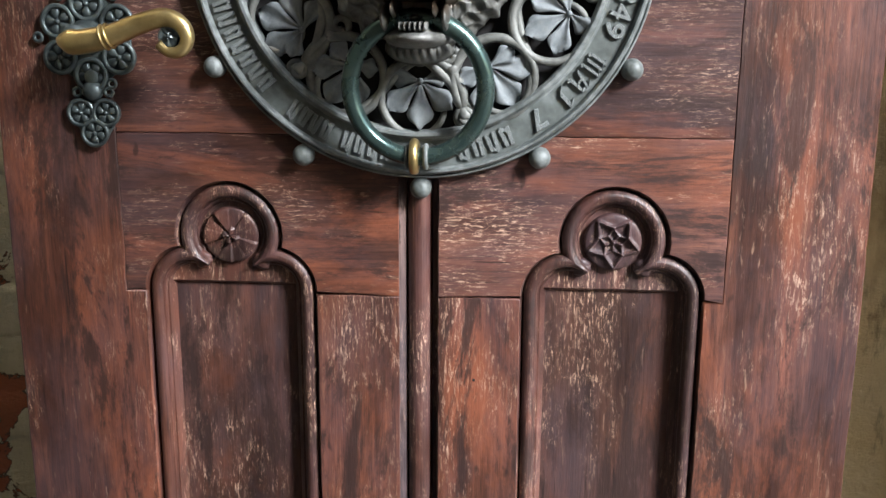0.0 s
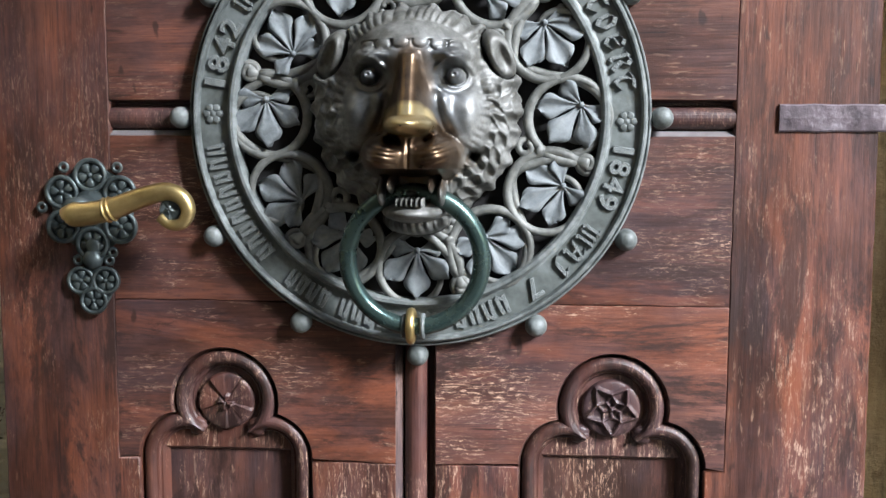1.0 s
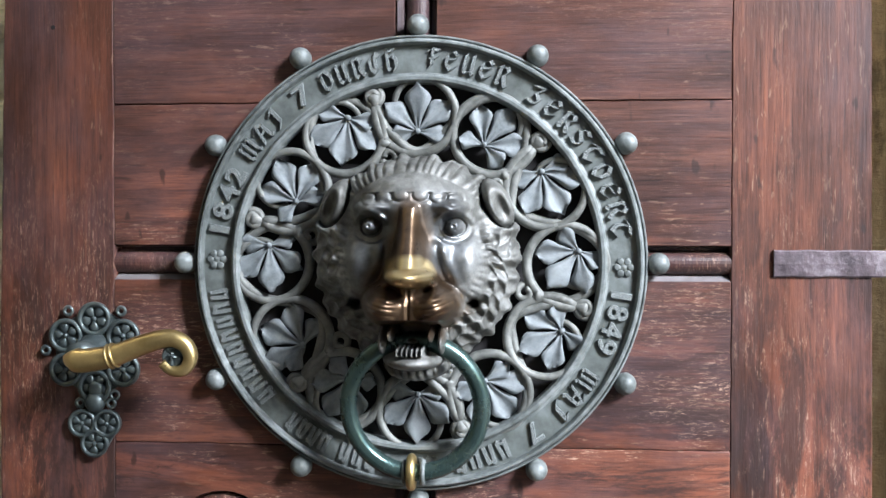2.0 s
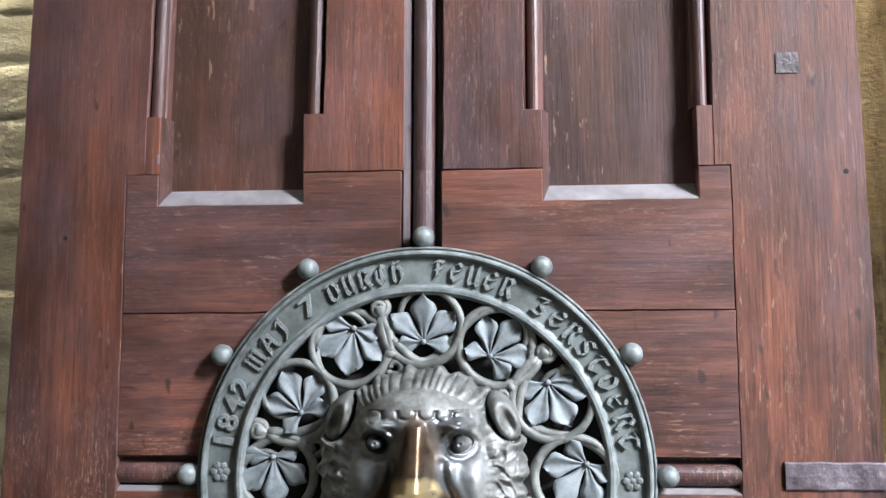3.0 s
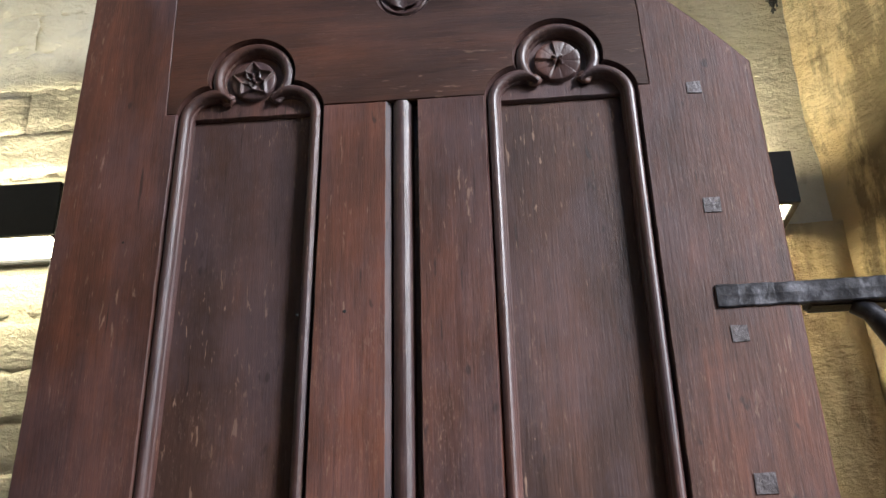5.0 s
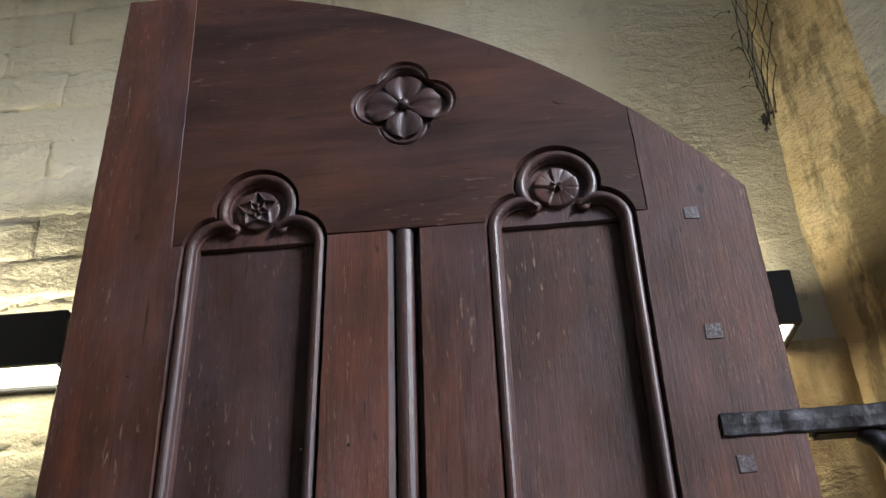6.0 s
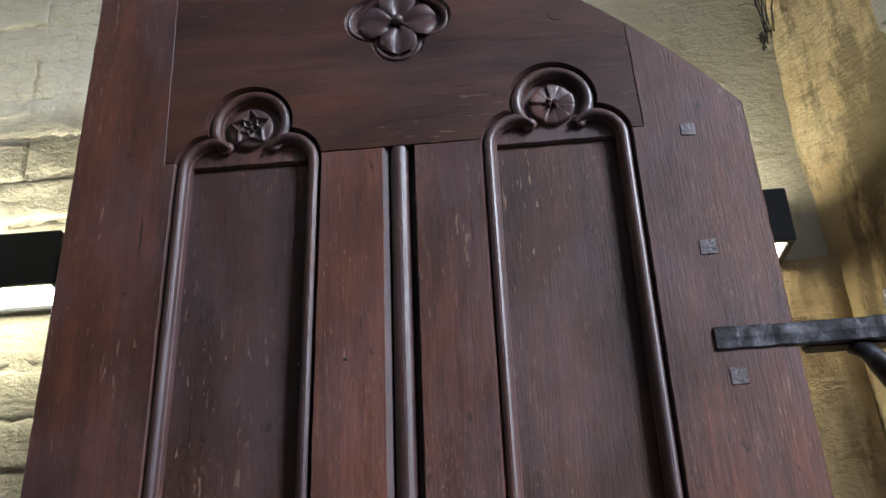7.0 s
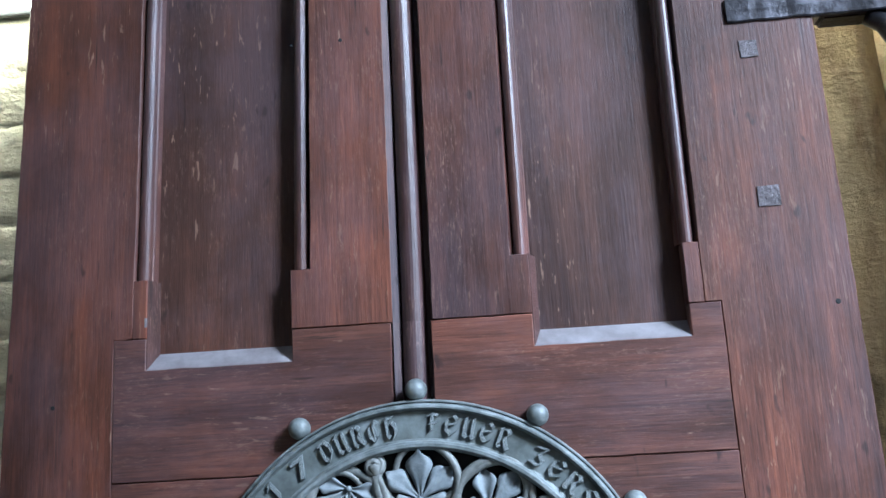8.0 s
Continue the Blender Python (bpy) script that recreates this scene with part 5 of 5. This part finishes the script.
for v in bm.verts:
    if v.co.y < WALL:
        v.co.y += 0.006 * noise.noise((v.co.x * 11, v.co.z * 7, 3.0)) + 0.003 * noise.noise((v.co.x * 30, v.co.z * 22, 6.0)) - 0.004


def reveal():
    """The plastered face, uneven and leaning a little inwards."""
    bm = bmesh.new()
    ys = np.linspace(WALL + 0.02, 0.0, 36)
    zs = np.linspace(0, 4.2, 180)
    rows = []
    for z in zs:
        row = []
        for y in ys:
            d = 0.012 * noise.noise((y * 5, z * 3.1, 1.0)) + 0.0055 * noise.noise((y * 22, z * 14, 5.0))
            lean_in = -0.007 * (z - 1.9)
            row.append(bm.verts.new((CORNER + 0.004 + SPLAY * (WALL - y) + lean_in + d, y, z)))
        rows.append(row)
    for a, b in zip(rows, rows[1:]):
        for i in range(len(ys) - 1):
            bm.faces.new((a[i], a[i + 1], b[i + 1], b[i]))
    edge_l = [r[-1] for r in rows]
    far = [bm.verts.new((2.4, -0.35, v.co.z)) for v in edge_l]
    for i in range(len(edge_l) - 1):
        bm.faces.new((edge_l[i], far[i], far[i + 1], edge_l[i + 1]))
    return bm


shell("wall_plaster", bm, reveal_plaster, "brown-stained plaster coat beside the hinges, its ochre painting the lamp's warm light", "wall").data.shade_smooth()
shell("wall_east", reveal(), reveal_plaster, "stained yellow plaster reveal with sooty blotches", "wall").data.shade_smooth()


def stone_block(z0, z1, seed):
    bm = block(-0.012, 0.42, -0.025, 0.25, z0, z1, 0.012)
    bmesh.ops.subdivide_edges(bm, edges=bm.edges, cuts=3, use_grid_fill=True)
    for v in bm.verts:
        v.co += 0.004 * noise.noise_vector(v.co * 12 + Vector((seed, 0, 0)))
    bm.transform(pose(CORNER + SPLAY * (WALL - 0.075) - 0.006, 0.075, 0, 0, 0, -58))
    return bm


pier = tagged(empty("wall_pier", (CORNER + 0.3, -0.1, 2.25)), "grey stone pier at the mouth of the doorway", "pier", kind="structure")
for i in range(3):
    part("stone", stone_block(2.34 + 0.6 * i, 2.34 + 0.6 * (i + 1) - 0.006, i * 3.1), stone, pier)

# torn bird netting that hangs in the corner over the door
net = tagged(empty("bird_netting", (0.585, 0.20, 2.45)), "torn black bird netting hanging in the corner", "netting")
rng = random.Random(5)
bm = bmesh.new()
COLS, ROWS = 5, 13
knots = {}
for j in range(ROWS + 1):
    s = j / ROWS
    half = 0.062 * (1 - s) ** 0.7 + 0.004
    for i in range(COLS):
        u = (i + (0.5 if j % 2 else 0.0)) / (COLS - 0.5) * 2 - 1
        knots[i, j] = Vector((0.597 + 0.026 * (1 - s) + half * u + rng.uniform(-0.005, 0.005) * (1 - s), 0.205 - 0.028 * abs(u) + rng.uniform(-0.008, 0.008), 3.05 - 0.60 * s + rng.uniform(-0.009, 0.009)))
for j in range(ROWS):
    for i in range(COLS):
        for di in ((0, 1) if j % 2 else (-1, 0)):
            if (i + di, j + 1) in knots and rng.random() < 0.90:
                a, b = knots[i, j], knots[i + di, j + 1]
                tube([a, a.lerp(b, 0.5) + Vector((rng.uniform(-0.002, 0.002), 0.001, -0.002)), b], 0.0009, sides=4, bm=bm)
for p in knots.values():
    tube([p + Vector((0, 0, 0.0022)), p, p - Vector((0, 0, 0.0022))], 0.0018, sides=5, bm=bm)
for i in range(16):
    p = knots[0, rng.randrange(3, 15)]
    q = p + Vector((-rng.uniform(0.012, 0.034), -0.01, -rng.uniform(-0.004, 0.030)))
    tube([p, p.lerp(q, 0.5) + Vector((0, 0, 0.005)), q], 0.0008, sides=4, bm=bm)
part("mesh", bm, lamp_black, net)
bm = bmesh.new()
for i in range(9):
    d = Vector((rng.uniform(-1, 1), rng.uniform(-1, 1), rng.uniform(-1, 1))) * 0.009
    tube([Vector((0.589, 0.20, 2.455)) + d, Vector((0.590, 0.20, 2.445)) - d * 0.6, Vector((0.588, 0.198, 2.428)) + d * 0.4], 0.0016, sides=4, bm=bm)
part("knot", bm, lamp_black, net)

# limewashed bricks of the wall behind the door
COURSE, LONG = 0.083, 0.262
brick_meshes = []
for v in range(8):
    bm = bmesh.new()
    nx, nz = 25, 9
    rows = []
    for j in range(nz):
        row = []
        for i in range(nx):
            x, z = -0.5 + i / (nx - 1), -0.5 + j / (nz - 1)
            rim = max(0.0, 1 - (0.5 - abs(z)) * COURSE / LONG / 0.035, (0.30 if v % 4 == 0 else 0.0) * (1 - (0.5 - abs(x)) / 0.03))
            p = Vector((x * 6 + v * 11.3, z * 2.2, v * 3.0))
            y = -0.0016 * (1 - rim ** 2 * 0.9) + 0.0022 * noise.noise(p * 1.2) + 0.0020 * noise.noise(p * 3.3) + 0.0014 * noise.noise(p * 7.7) + 0.0013 * rim ** 2
            row.append(bm.verts.new((x * (LONG + 0.010) + 0.003 * noise.noise(p * 2), y, z * (COURSE - 0.001) + 0.0065 * noise.noise(p * 1.1 + Vector((7, 0, 0))) + 0.002 * noise.noise(p * 4 + Vector((3, 0, 0))))))
        rows.append(row)
    for a, b in zip(rows, rows[1:]):
        for i in range(nx - 1):
            bm.faces.new((a[i], a[i + 1], b[i + 1], b[i]))
    ring = [e for e in bm.edges if e.is_boundary]
    out = bmesh.ops.extrude_edge_only(bm, edges=ring)
    for q in out["geom"]:
        if isinstance(q, bmesh.types.BMVert):
            q.co.y = 0.012
    bmesh.ops.recalc_face_normals(bm, faces=bm.faces)
    me = bpy.data.meshes.new("brick")
    bm.to_mesh(me)
    bm.free()
    me.shade_smooth()
    me.materials.append(limewash)
    brick_meshes.append(me)
rng = random.Random(11)


def brick(x, z):
    ob = new("brick", rng.choice(brick_meshes))
    ob.parent = wall
    ob.matrix_basis = pose(x + rng.uniform(-0.004, 0.004), WALL + rng.uniform(-0.0014, 0.0016), z + 0.006 * math.sin(4.3 * x + 7.0 * z) + rng.uniform(-0.004, 0.004), rng.uniform(-1.0, 1.0), rng.choice((0, 180)) + rng.uniform(-1.3, 1.3), rng.uniform(-0.4, 0.4))


for j in range(5, 40):
    z = COURSE * (j + 0.5)
    for i in range(8):
        x = CORNER - LONG * (i + 0.5) - (LONG / 2 if j % 2 else 0)
        if z < 2.05 and -0.33 < x < 0.30:
            continue            # behind the leaf, out of sight
        if z > 2.05 and x > 0.05 - 0.25 * (j % 3 == 0):
            continue            # plastered over
        if x > -1.15:
            brick(x, z)
